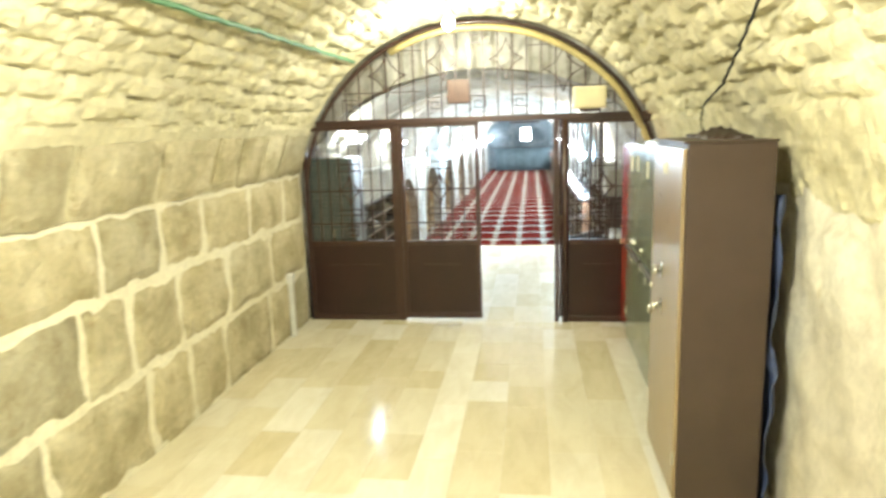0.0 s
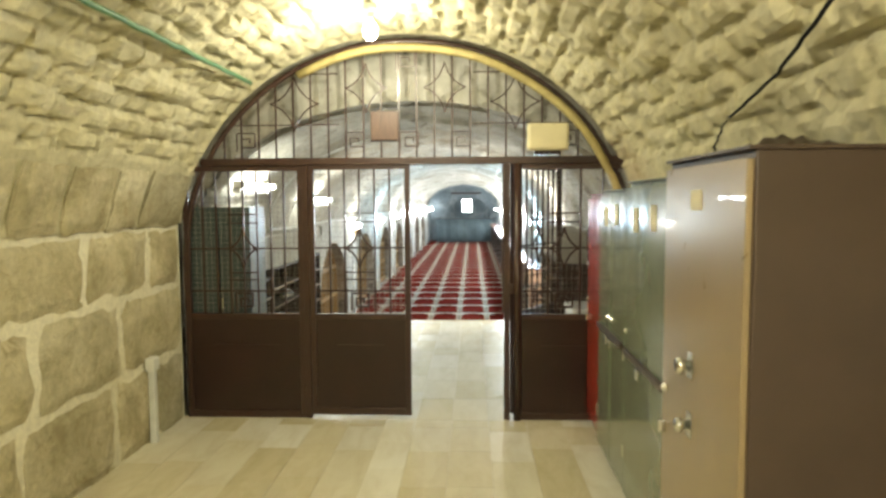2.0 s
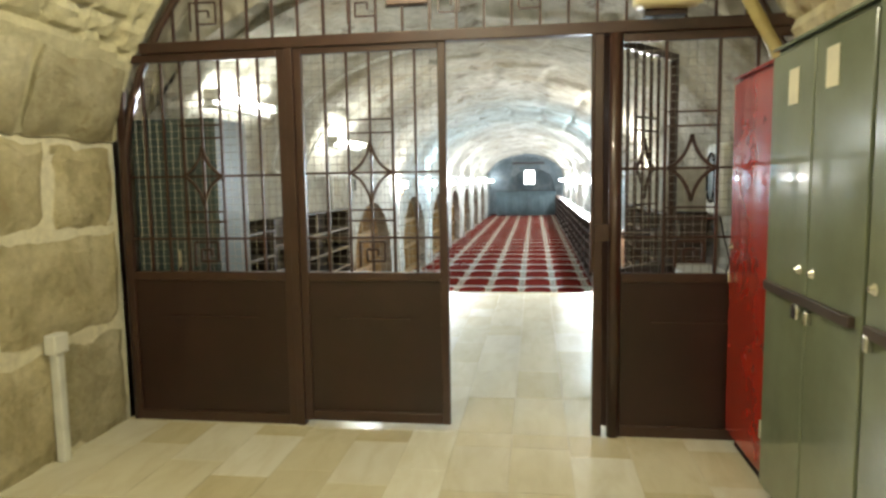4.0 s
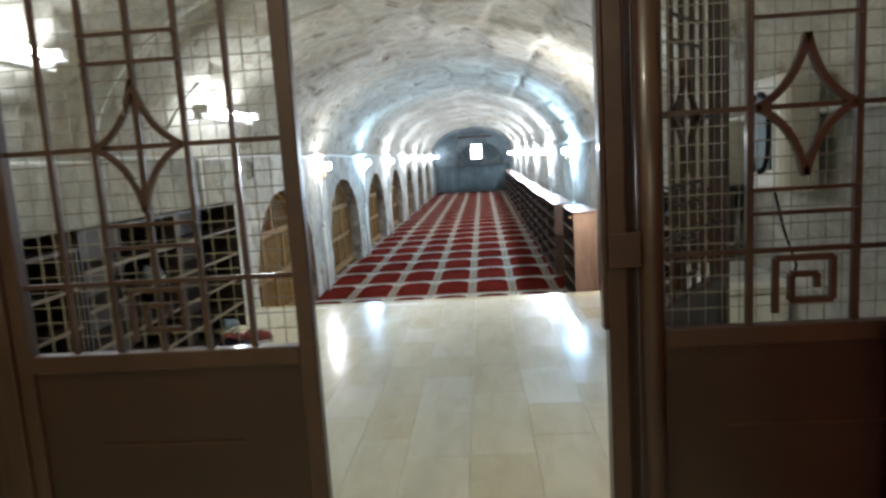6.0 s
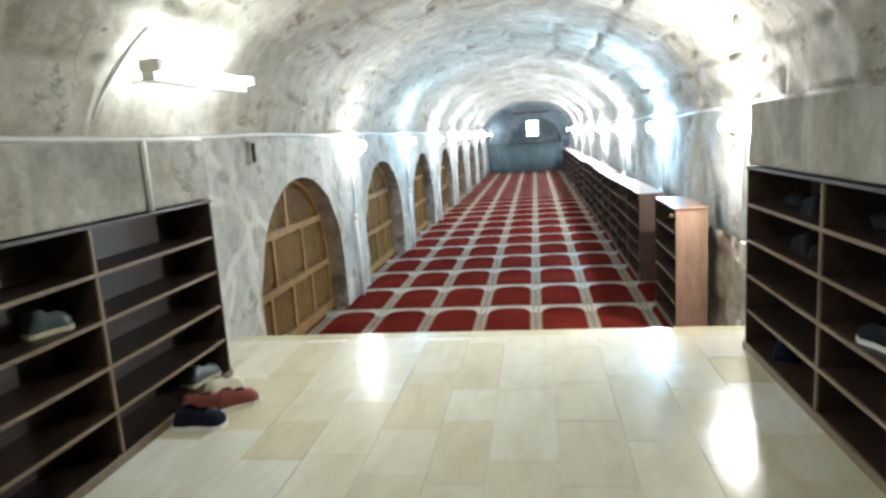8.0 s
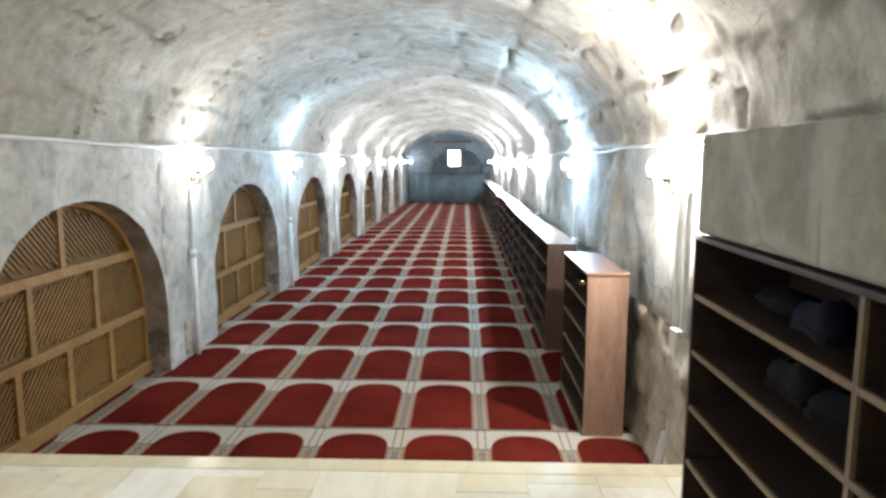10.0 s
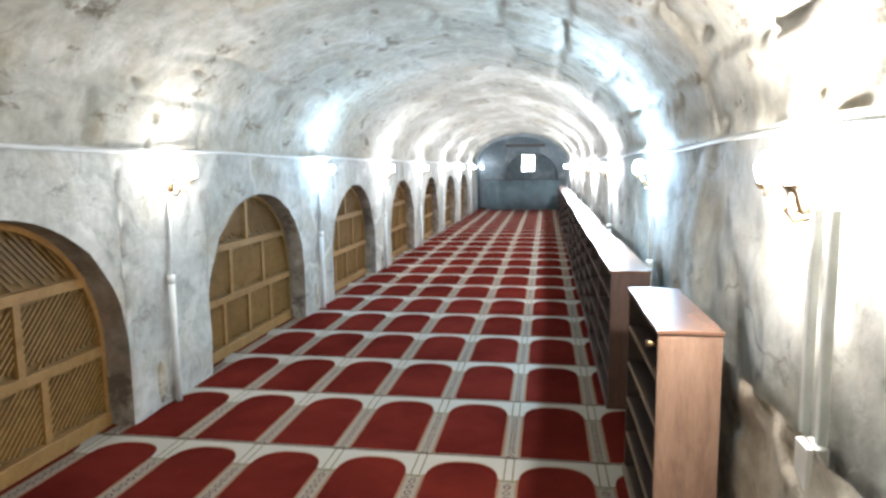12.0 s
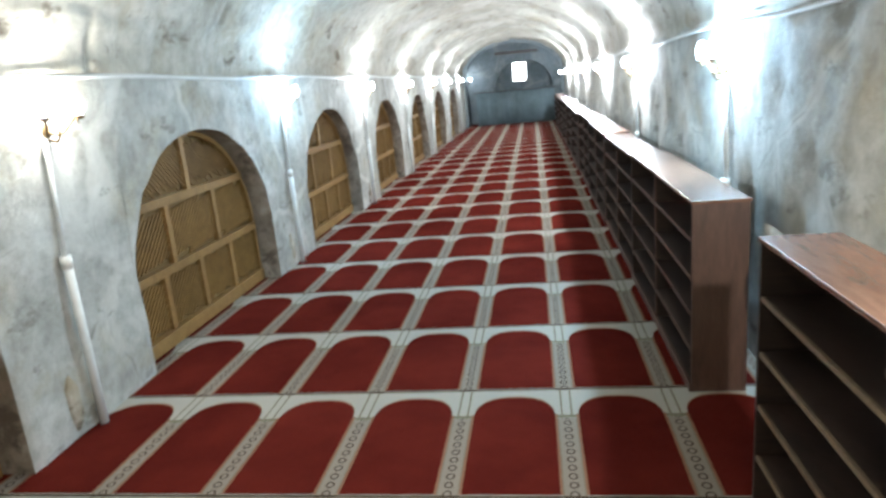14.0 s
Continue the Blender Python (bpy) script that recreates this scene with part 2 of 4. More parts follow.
M_RED = plain_material("red_cabinet_paint", (0.34, 0.024, 0.013), 0.25, 0.0, 4, 0.2, 0.04, 0.3)
M_TEAL = plain_material("grey_teal_cabinet_paint", (0.055, 0.085, 0.088), 0.4, 0.0, 4, 0.2)
M_CHROME = plain_material("worn_chrome", (0.65, 0.65, 0.63), 0.22, 1.0, 30, 0.15)
M_BRASS = plain_material("aged_brass", (0.20, 0.13, 0.06), 0.42, 0.8, 30, 0.3)
M_WHITE = plain_material("white_plastic", (0.74, 0.74, 0.70), 0.4, 0.0, 6, 0.12)
M_CREAM = plain_material("cream_plastic", (0.66, 0.60, 0.38), 0.45, 0.0, 6, 0.12)
M_PIPE = plain_material("white_conduit_plastic", (0.72, 0.73, 0.70), 0.45, 0.0, 9, 0.2)
M_GREEN_CABLE = plain_material("green_hose", (0.10, 0.24, 0.12), 0.5)
M_BLACK = plain_material("black_rubber", (0.012, 0.012, 0.014), 0.8)
M_PAPER = plain_material("old_paper", (0.66, 0.62, 0.48), 0.8)
M_YELLOW = plain_material("yellowed_trim_plaster", (0.46, 0.38, 0.16), 0.6, 0.0, 9, 0.3, 0.3)
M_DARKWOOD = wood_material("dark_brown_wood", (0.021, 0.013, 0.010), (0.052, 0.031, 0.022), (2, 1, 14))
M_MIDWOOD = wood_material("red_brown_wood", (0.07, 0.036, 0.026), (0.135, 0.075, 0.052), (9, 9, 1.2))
M_SHELF_EDGE = wood_material("shelf_edge_wood", (0.16, 0.11, 0.07), (0.26, 0.19, 0.12), (2, 14, 2))
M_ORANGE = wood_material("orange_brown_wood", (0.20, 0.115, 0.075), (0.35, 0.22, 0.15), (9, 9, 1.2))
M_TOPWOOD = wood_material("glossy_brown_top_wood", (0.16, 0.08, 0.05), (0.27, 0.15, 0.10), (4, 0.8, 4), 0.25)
M_LATTICE = wood_material("honey_lattice_wood", (0.20, 0.105, 0.025), (0.32, 0.18, 0.05), (4, 4, 4), 0.55)
M_FRAME = wood_material("honey_frame_wood", (0.25, 0.13, 0.035), (0.38, 0.22, 0.07), (3, 3, 3), 0.5)
M_LATTICE_BACK = plain_material("ochre_board", (0.19, 0.11, 0.033), 0.8)
M_NAVY = plain_material("navy_cloth", (0.006, 0.008, 0.018), 0.8)
# blue of the plastic behind the locker and of the shadow above it
M_DEEPBLUE = plain_material("blue_plastic_and_shadow", (0.06, 0.085, 0.20), 0.45, 0.0, 14, 0.6)
M_SLIPPER = plain_material("dull_red_cloth", (0.22, 0.05, 0.04), 0.8)
M_BLUE = plain_material("blue_plastic", (0.05, 0.16, 0.36), 0.5)
M_CURTAIN = plain_material("blue_grey_cloth", (0.17, 0.23, 0.255), 0.9, 0.0, 2, 0.4)
M_GLOW_WARM = glow_material("warm_bulb_glass", WARM, 40)
M_GLOW = glow_material("white_bulb_glass", NEUTRAL, 40)
M_GLOW_COOL = glow_material("cool_bulb_glass", COOL, 40)
M_TUBE = glow_material("fluorescent_tube_glass", (0.97, 1.0, 0.96), 55)
M_DAY = glow_material("daylit_pane", (0.93, 0.96, 1.0), 22)
for m in (M_BLACK, M_NAVY):
    m.node_tree.nodes["Principled BSDF"].inputs["Specular IOR Level"].default_value = 0.12

# ---- mesh helpers ----


def link_mesh(name, bm, mat, parent=None, label="", smooth=False):
    me = bpy.data.meshes.new(name)
    bm.to_mesh(me)
    bm.free()
    me.materials.append(mat)
    if smooth:
        for p in me.polygons:
            p.use_smooth = True
    ob = new(name, me)
    if parent:
        ob.parent = parent
    return tagged(ob, label)


def part(name, bm, mat, parent, label="", smooth=False):
    return link_mesh(name, bm, mat, parent, label, smooth)


def shared(name, me, parent, at=(0, 0, 0), label=""):
    ob = new(name, me)
    ob.parent, ob.location = parent, at
    return tagged(ob, label)


def empty(name, at, label, category, group="", kind="", turn=0.0):
    ob = new(name)
    ob.location, ob.rotation_euler = at, (0, 0, radians(turn))
    return tagged(ob, label, category, group, kind)


def box(x0, x1, y0, y1, z0, z1, bevel=0.0, bm=None):
    bm = bm or bmesh.new()
    g = bmesh.ops.create_cube(bm, size=1.0)
    vs = g["verts"]
    bmesh.ops.scale(bm, vec=(x1 - x0, y1 - y0, z1 - z0), verts=vs)
    bmesh.ops.translate(bm, vec=((x0 + x1) / 2, (y0 + y1) / 2, (z0 + z1) / 2), verts=vs)
    if bevel:
        edges = list({e for v in vs for e in v.link_edges})
        bmesh.ops.bevel(bm, geom=edges, offset=bevel, segments=2, profile=0.5, affect="EDGES")
    return bm


def tube(points, r, sides=6, bm=None, close=False):
    """A round bar along the points."""
    bm = bm or bmesh.new()
    pts = [Vector(p) for p in points]
    rings = []
    for i, p in enumerate(pts):
        a, c = pts[max(i - 1, 0)], pts[min(i + 1, len(pts) - 1)]
        if close:
            a, c = pts[i - 1], pts[(i + 1) % len(pts)]
        d = (c - a).normalized()
        s = d.cross(Vector((0, 0, 1)) if abs(d.z) < 0.9 else Vector((0, 1, 0))).normalized()
        q = d.cross(s)
        rings.append([bm.verts.new(p + r * (math.cos(t) * s + math.sin(t) * q)) for t in (math.tau * (k + 0.5) / sides for k in range(sides))])
    n = len(rings)
    for i in range(n if close else n - 1):
        a, c = rings[i], rings[(i + 1) % n]
        for k in range(sides):
            bm.faces.new((a[k], a[(k + 1) % sides], c[(k + 1) % sides], c[k]))
    if not close:
        bm.faces.new(rings[0][::-1])
        bm.faces.new(rings[-1])
    return bm


def turned(profile, at=(0, 0, 0), sides=16):
    """A turned body from (radius, height) pairs."""
    bm = bmesh.new()
    rings = [[bm.verts.new((at[0] + r * math.cos(math.tau * k / sides), at[1] + r * math.sin(math.tau * k / sides), at[2] + z)) for k in range(sides)] for r, z in profile]
    for a, c in zip(rings, rings[1:]):
        for k in range(sides):
            bm.faces.new((a[k], a[(k + 1) % sides], c[(k + 1) % sides], c[k]))
    bm.faces.new(rings[0][::-1])
    bm.faces.new(rings[-1])
    return bm


def sheet(rows):
    """A surface from a grid of points."""
    bm = bmesh.new()
    g = [[bm.verts.new(p) for p in row] for row in rows]
    for a, c in zip(g, g[1:]):
        for k in range(len(a) - 1):
            bm.faces.new((a[k], a[k + 1], c[k + 1], c[k]))
    return bm


def fbm(x, y, z, octaves=4):
    return noise.fractal(Vector((x, y, z)), 1.0, 2.0, octaves)


# ---- structure: entrance room ----


def entrance_profile(t):
    """Point and outward normal of the entrance vault; t runs over 0..1 from the west spring to the east one."""
    a0 = math.asin((1.64 - 1.35) / 1.8)
    a = math.pi - a0 - t * (math.pi - 2 * a0)
    p = (CX + 1.9 * math.cos(a), 1.35 + 1.8 * math.sin(a))
    nx, nz = math.cos(a) / 1.9, math.sin(a) / 1.8
    k = math.hypot(nx, nz)
    return p, (nx / k, nz / k)


def cell_random(a, b):
    return (math.sin(a * 127.1 + b * 311.7) * 43758.5453) % 1.0


def rubble_depth(s, y, length):
    """How far the vault's face stands back: rows of small stones above one course of large ones."""
    e = min(s, length - s)
    yw = y + 0.06 * fbm(s * 3, y * 2, 3.1)
    sw = e + 0.045 * fbm(s * 2.2, y * 2.6, 7.7)
    if sw < 0.47:
        row, h, step = 0, 0.47, 0.62
        v = sw / h
    else:
        h, step = 0.135, 0.27
        row = 1 + math.floor((sw - 0.47) / h)
        v = ((sw - 0.47) / h) % 1.0
    if s > length / 2:
        row += 50
    u = yw / step + cell_random(row, 3) * 2
    cell = math.floor(u)
    u -= cell
    edge = min(min(u, 1 - u) * step, min(v, 1 - v) * h)
    soft = 0.035 if row % 50 else 0.022
    d = 0.042 * max(0.0, 1 - edge / soft) ** 1.3 if row % 50 else 0.03 * max(0.0, 1 - edge / soft)
    if row == 0:
        return 0.004 * fbm(s * 9, y * 9, 1.0)
    d += (cell_random(row, cell) - 0.5) * (0.055 if row % 50 else 0.015)
    d += 0.022 * fbm(s * 9, y * 9, 1.0) + 0.02 * fbm(s * 1.2, y * 1.1, 5.0)
    return d


def build_entrance_vault():
    ns, ny, length = 150, 250, 4.75
    rows = []
    for j in range(ny + 1):
        y = -8.4 + 8.4 * j / ny
        row = []
        for i in range(ns + 1):
            t = i / ns
            (x, z), (nx, nz) = entrance_profile(t)
            d = rubble_depth(t * length, y, length) + 0.03
            if j == ny:
                d = 0.02
            row.append((x + nx * d, y, z + nz * d))
        rows.append(row)
    ob = link_mesh("ceiling_entrance", sheet(rows), M_RUBBLE)
    tagged(ob, "rough rubble-stone barrel vault over the entrance room", "ceiling", kind="structure")
    # the stretch behind, and the mass above
    back = sheet([[(x + nx * 0.02, y, z + nz * 0.02) for (x, z), (nx, nz) in (entrance_profile(i / 30) for i in range(31))] for y in (A_END, -8.39)])
    tagged(link_mesh("ceiling_entrance_back", back, M_RUBBLE), "rough stone vault at the back of the entrance", "ceiling", kind="structure")
    mass = sheet([[(x + nx * 0.5, y, z + nz * 0.5) for (x, z), (nx, nz) in (entrance_profile(i / 30) for i in range(31))] for y in (A_END - 0.3, 0.5)])
    tagged(link_mesh("ceiling_mass", mass, M_MORTAR), "solid masonry above the vault", "ceiling", kind="structure")


def rough_wall(name, x, y0, y1, z0, z1, mat, label, amp=0.03, step=0.06, side=1):
    """An upright wall face with uneven relief; side +1 if the room lies towards +x."""
    ny, nz = max(2, int((y1 - y0) / step)), max(2, int((z1 - z0) / step))
    rows = [[(x - side * amp * (0.5 + fbm(y * 1.3, z * 1.3, x, 3) * 0.8 + 0.5 * fbm(y * 5, z * 6, x, 3)), y, z)
             for y in (y0 + (y1 - y0) * j / ny for j in range(ny + 1))] for z in (z0 + (z1 - z0) * i / nz for i in range(nz + 1))]
    bm = sheet(rows)
    box(x - side * 0.45 - 0.2, x - side * 0.45 + 0.2, y0, y1, z0, z1, bm=bm)
    return tagged(link_mesh(name, bm, mat, smooth=True), label, "wall", kind="structure")


build_entrance_vault()
wall_e_left = link_mesh("wall_entrance_west", box(LW - 0.4, LW, A_END, 0.05, -0.3, 1.66), M_MORTAR)
tagged(wall_e_left, "wall of large squared limestone blocks with pale mortar joints", "wall", kind="structure")
rough_wall("wall_entrance_east", 1.465, A_END, 0.05, -0.02, 1.74, M_ROUGH, "uneven pale plastered stone wall behind metal lockers", 0.06, 0.05, -1)
tagged(link_mesh("wall_entrance_south", box(-3.0, 2.2, A_END - 0.3, A_END, -0.3, 3.6), M_ROUGH), "plain plastered back wall of the entrance", "wall", kind="structure")
floor_a = link_mesh("floor", box(-2.8, 2.0, A_END, EDGE - 0.03, -0.52, -0.003), M_JOINT)
tagged(floor_a, "polished cream and honey limestone floor tiles", "floor", kind="structure")

# ---- structure: gallery ----


def gallery_profile(t):
    a = math.pi * (1 - t)
    w = (RW - LW) / 2 + 0.02
    p = ((RW + LW) / 2 + w * math.cos(a), SPRING + 1.2 * math.sin(a))
    nx, nz = math.cos(a) / w, math.sin(a) / 1.2
    k = math.hypot(nx, nz)
    return p, (nx / k, nz / k)


def vault_depth(s, y):
    """Courses of long uneven stones, each set a little in or out, with open joints and gouges."""
    sw, yw = s + 0.07 * fbm(s * 1.1, y * 0.9, 4.0, 2), y + 0.12 * fbm(s * 1.2, y * 0.8, 8.0, 2)
    d = 0.028 * fbm(s * 0.8, y * 0.6, 2.0, 2) + 0.010 * fbm(s * 6, y * 5, 9.0, 4)
    row = math.floor(sw / 0.5)
    v = (sw / 0.5) % 1.0
    step = 0.7 + 0.5 * cell_random(row, 2)
    u = yw / step + cell_random(row, 9) * 3
    cell = math.floor(u)
    u -= cell
    e = min(min(u, 1 - u) * step, min(v, 1 - v) * 0.5)
    open_joint = max(0.0, fbm(s * 1.6, y * 1.3, 6.0, 2) + 0.25)
    d += 0.075 * min(1.0, open_joint) * max(0.0, 1 - e / 0.04) + 0.07 * (cell_random(row, cell) - 0.5) * min(1.0, e / 0.06)
    gouge = fbm(s * 4.2, y * 1.6, 11.0, 3)
    return d + min(0.045, max(0.0, gouge - 0.58) * 0.5)


def build_gallery_vault():
    for k, (y0, y1, ny, ns) in enumerate(((0.3, 12.0, 330, 130), (12.0, FAR, 150, 50))):
        rows = []
        for j in range(ny + 1):
            y = y0 + (y1 - y0) * j / ny
            rows.append([(x + nx * (vault_depth(i / ns * 5.0, y) if 0 < i < ns else 0), y, z + nz * (vault_depth(i / ns * 5.0, y) if 0 < i < ns else 0))
                         for i, ((x, z), (nx, nz)) in enumerate(gallery_profile(i / ns) for i in range(ns + 1))])
        ob = link_mesh(("ceiling_gallery", "ceiling_gallery_far")[k], sheet(rows), M_VAULT, smooth=True)
        tagged(ob, "low weathered stone barrel vault with patched plaster", "ceiling", kind="structure")
    mass = sheet([[(x + nx * 0.5, y, z + nz * 0.5) for (x, z), (nx, nz) in (gallery_profile(i / 30) for i in range(31))] for y in (0.3, FAR + 0.3)])
    tagged(link_mesh("ceiling_gallery_mass", mass, M_MORTAR), "solid masonry above the gallery vault", "ceiling", kind="structure")
    # the lunette where the higher entrance vault meets the lower gallery
    bm = bmesh.new()
    lo, hi, n = [], [], 40
    for i in range(n + 1):
        (x, z), _ = gallery_profile(i / n)
        (x2, z2), (nx, nz) = entrance_profile(i / n)
        lo.append((x, z))
        hi.append((x2 + nx * 0.25, max(z2 + nz * 0.25, z + 0.02)))
    for y in (0.3, 0.6):
        a = [bm.verts.new((x, y, z)) for x, z in lo]
        c = [bm.verts.new((x, y, z)) for x, z in hi]
        for i in range(n):
            bm.faces.new((a[i], a[i + 1], c[i + 1], c[i]))
    tagged(link_mesh("wall_lunette", bm, M_GREY), "weathered stone lunette above the gallery mouth", "wall", kind="structure")
    # vault between the screen and the lunette
    rows = [[(x + nx * 0.05, y, z + nz * 0.05) for (x, z), (nx, nz) in (entrance_profile(i / 40) for i in range(41))] for y in (-0.01, 0.31)]
    tagged(link_mesh("ceiling_screen_bay", sheet(rows), M_VAULT), "short stone vault behind the iron screen", "ceiling", kind="structure")
    for side, x in (("west", LW), ("east", 1.52)):
        s = 1 if side == "west" else -1
        tagged(link_mesh("wall_screen_" + side, box(min(x, x - s * 0.35), max(x, x - s * 0.35), 0.0, 0.62, -0.3, 1.75), M_GREY), "weathered stone jamb behind the iron screen", "wall", kind="structure")


ARCH_HW, ARCH_TOP, ARCH_SPR = 1.14, 1.08, 0.05


def arch_height(y):
    """Top of the recess in the west wall at y, or None beside the recesses."""
    for c in ARCH_Y:
        q = abs(y - c) / ARCH_HW
        if q < 1:
            return ARCH_SPR + (ARCH_TOP - ARCH_SPR) * math.sqrt(1 - q ** 2.2)
    return None


def build_west_wall():
    ys = [0.6 + 0.15 * k for k in range(int((FAR - 0.6) / 0.15) + 1)]
    for c in ARCH_Y:
        ys = [y for y in ys if abs(y - c) > ARCH_HW + 0.03]
        ys += [c - ARCH_HW * math.cos(math.pi * k / 28) for k in range(29)] + [c - ARCH_HW - 0.001, c + ARCH_HW + 0.001]
    ys = sorted(y for y in ys if y < FAR)
    bm = bmesh.new()
    nz = 16

    def face_x(y, z):
        return LW + 0.03 * fbm(y * 0.8, z * 0.9, 1.0, 3) * (1 if z < SPRING - 0.02 else 0) + 0.016 * fbm(y * 4, z * 4, 2.0, 3)
    cols = []
    for y in ys:
        b = arch_height(y)
        b = CARPET if b is None else b
        cols.append([bm.verts.new((face_x(y, b + (SPRING + 0.02 - b) * i / nz), y, b + (SPRING + 0.02 - b) * i / nz)) for i in range(nz + 1)])
    for a, c in zip(cols, cols[1:]):
        for i in range(nz):
            bm.faces.new((a[i], c[i], c[i + 1], a[i + 1]))
    # reveals of the recesses, bare brown stone
    reveals = [bmesh.new() for _ in ARCH_Y]
    for (y0, a), (y1, c) in zip(zip(ys, cols), zip(ys[1:], cols[1:])):
        if arch_height(y0) is not None or arch_height(y1) is not None or abs(a[0].co.z - c[0].co.z) > 0.02:
            reveal = reveals[min(range(len(ARCH_Y)), key=lambda n: abs(ARCH_Y[n] - y0))]
            near = [v.co + Vector((0.004, 0, 0)) for v in (a[0], c[0])]
            turn = [(LW - 0.015 - 0.035 * (fbm(q.y * 6, q.z * 6, 3.0, 3) + 0.4), y, q.z) for y, q in ((y0, near[0]), (y1, near[1]))]
            deep = [(LW - 0.3, y, q.z) for y, q in ((y0, near[0]), (y1, near[1]))]
            g = [[reveal.verts.new(q) for q in r] for r in (near, turn, deep)]
            for r, t in zip(g, g[1:]):
                reveal.faces.new((r[0], t[0], t[1], r[1]))
    ob = link_mesh("wall_gallery_west", bm, M_GREY, smooth=True)
    tagged(ob, "weathered plastered stone wall with arched recesses", "wall", kind="structure")
    for reveal in reveals:
        bmesh.ops.remove_doubles(reveal, verts=reveal.verts, dist=0.0005)
        part("recess_reveal", reveal, M_REVEAL, ob, "bare brownish stone reveal of a recess")
    back = link_mesh("wall_gallery_west_back", box(LW - 0.7, LW - 0.3, 0.6, FAR + 4, CARPET - 0.1, SPRING + 0.4), M_GREY)
    tagged(back, "masonry behind the arched recesses", "wall", kind="structure")


build_gallery_vault()
build_west_wall()
tagged(link_mesh("wall_pier_east", box(1.150, RW + 0.1, 2.04, 4.11, 1.107, SPRING - 0.02, 0.012), M_LEDGE), "grey plastered masonry ledge above the built-in rack", "wall", kind="structure")
tagged(link_mesh("wall_pier_west", box(LW - 0.1, -2.005, 0.96, 3.74, 1.107, SPRING - 0.02, 0.012), M_GREY), "grey plastered masonry ledge above the built-in rack", "wall", kind="structure")
rough_wall("wall_gallery_east", RW, 0.6, FAR, CARPET, SPRING + 0.03, M_GREY, "weathered grey plastered stone wall", 0.05, 0.12, -1)
rough_wall("wall_plinth_east", RW - 0.11, EDGE + 0.01, 8.04, CARPET, 0.44, M_PLINTH, "rough exposed brownish stone footing below the plaster", 0.07, 0.05, -1)
carpet_floor = link_mesh("floor_carpet", box(LW - 0.32, RW + 0.1, EDGE, FAR + 3.4, CARPET - 0.1, CARPET), M_CARPET)
tagged(carpet_floor, "red prayer carpet woven with cream arched niches", "carpet", kind="structure")
step_face = link_mesh("platform_edge", box(LW - 0.02, RW + 0.03, EDGE - 0.12, EDGE, CARPET, 0.0, 0.006), M_MARBLE)
tagged(step_face, "cream limestone edging of the raised platform", "step", kind="structure")

# far end of the gallery: an arched mouth, then a bay with a lower arch before the end wall


def arched_wall(name, y0, y1, cx, hw, spring, top, label):
    """A cross wall with a round-headed opening through it."""
    bm = bmesh.new()
    n = 32
    xs = [LW - 0.3] + [cx - hw * math.cos(math.pi * k / n) for k in range(n + 1)] + [RW + 0.3]
    low = [CARPET] + [spring + (top - spring) * math.sin(math.pi * k / n) for k in range(n + 1)] + [CARPET]
    for y in (y0, y1):
        up = [bm.verts.new((x, y, 2.95)) for x in xs]
        lo = [bm.verts.new((x, y, max(z, CARPET))) for x, z in zip(xs, low)]
        for k in range(1, n + 1):
            bm.faces.new((lo[k], lo[k + 1], up[k + 1], up[k]))
        for k, m in ((0, 1), (n + 1, n + 2)):
            inner = m if k == 0 else k
            foot = bm.verts.new((xs[inner], y, CARPET))
            outer = k if k == 0 else m
            ring = [lo[outer], foot, lo[inner], up[inner], up[outer]]
            bm.faces.new(ring)
    edge = [(xs[1], CARPET)] + list(zip(xs[1:-1], low[1:-1])) + [(xs[-2], CARPET)]
    for (xa, za), (xb, zb) in zip(edge, edge[1:]):
        bm.faces.new([bm.verts.new(p) for p in ((xa, y0, za), (xb, y0, zb), (xb, y1, zb), (xa, y1, za))])
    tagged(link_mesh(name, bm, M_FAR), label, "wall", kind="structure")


arched_wall("wall_far_arch", FAR, FAR + 0.3, CX, 1.86, 1.42, 2.58, "plastered arch rib closing the gallery vault")
arched_wall("wall_far_inner", FAR + 1.9, FAR + 2.15, -0.02, 1.22, 0.75, 1.98, "lower round arch before the end wall")
tagged(link_mesh("trim_far_beam", box(-1.05, 0.6, FAR + 0.02, FAR + 0.22, 2.16, 2.27), M_DARKWOOD), "dark timber beam across the gallery end", "beam", kind="structure")
# vault and walls of the bay carry the painted haze of M_FAR
bay = sheet([[(x, y, z) for (x, z), _ in (gallery_profile(i / 30) for i in range(31))] for y in (FAR + 0.28, FAR + 3.6)])
tagged(link_mesh("ceiling_far", bay, M_FAR, smooth=True), "plastered vault of the end bay, coloured with blue haze", "ceiling", kind="structure")
end = bmesh.new()
for b in ((LW - 0.3, -0.5, CARPET, 2.9), (0.12, RW + 0.3, CARPET, 2.9), (-0.5, 0.12, CARPET, 1.1), (-0.5, 0.12, 1.9, 2.9)):
    box(b[0], b[1], FAR + 3.2, FAR + 3.6, b[2], b[3], bm=end)
tagged(link_mesh("wall_far_north", end, M_FAR), "end wall coloured with blue haze, with one bright window", "wall", kind="structure")
tagged(link_mesh("wall_far_east", box(RW, RW + 0.3, FAR, FAR + 3.2, CARPET, 1.5), M_FAR), "side wall of the end bay, coloured with blue haze", "wall", kind="structure")
tagged(link_mesh("wall_far_west", box(LW - 0.29, LW, FAR, FAR + 3.2, CARPET, 1.5), M_FAR), "side wall of the end bay, coloured with blue haze", "wall", kind="structure")
win = empty("window_1", (-0.19, FAR + 3.25, 1.1), "small bright window in the far end wall", "window", kind="structure")
part("pane", box(-0.29, 0.29, 0.1, 0.12, 0.02, 0.78), M_DAY, win)
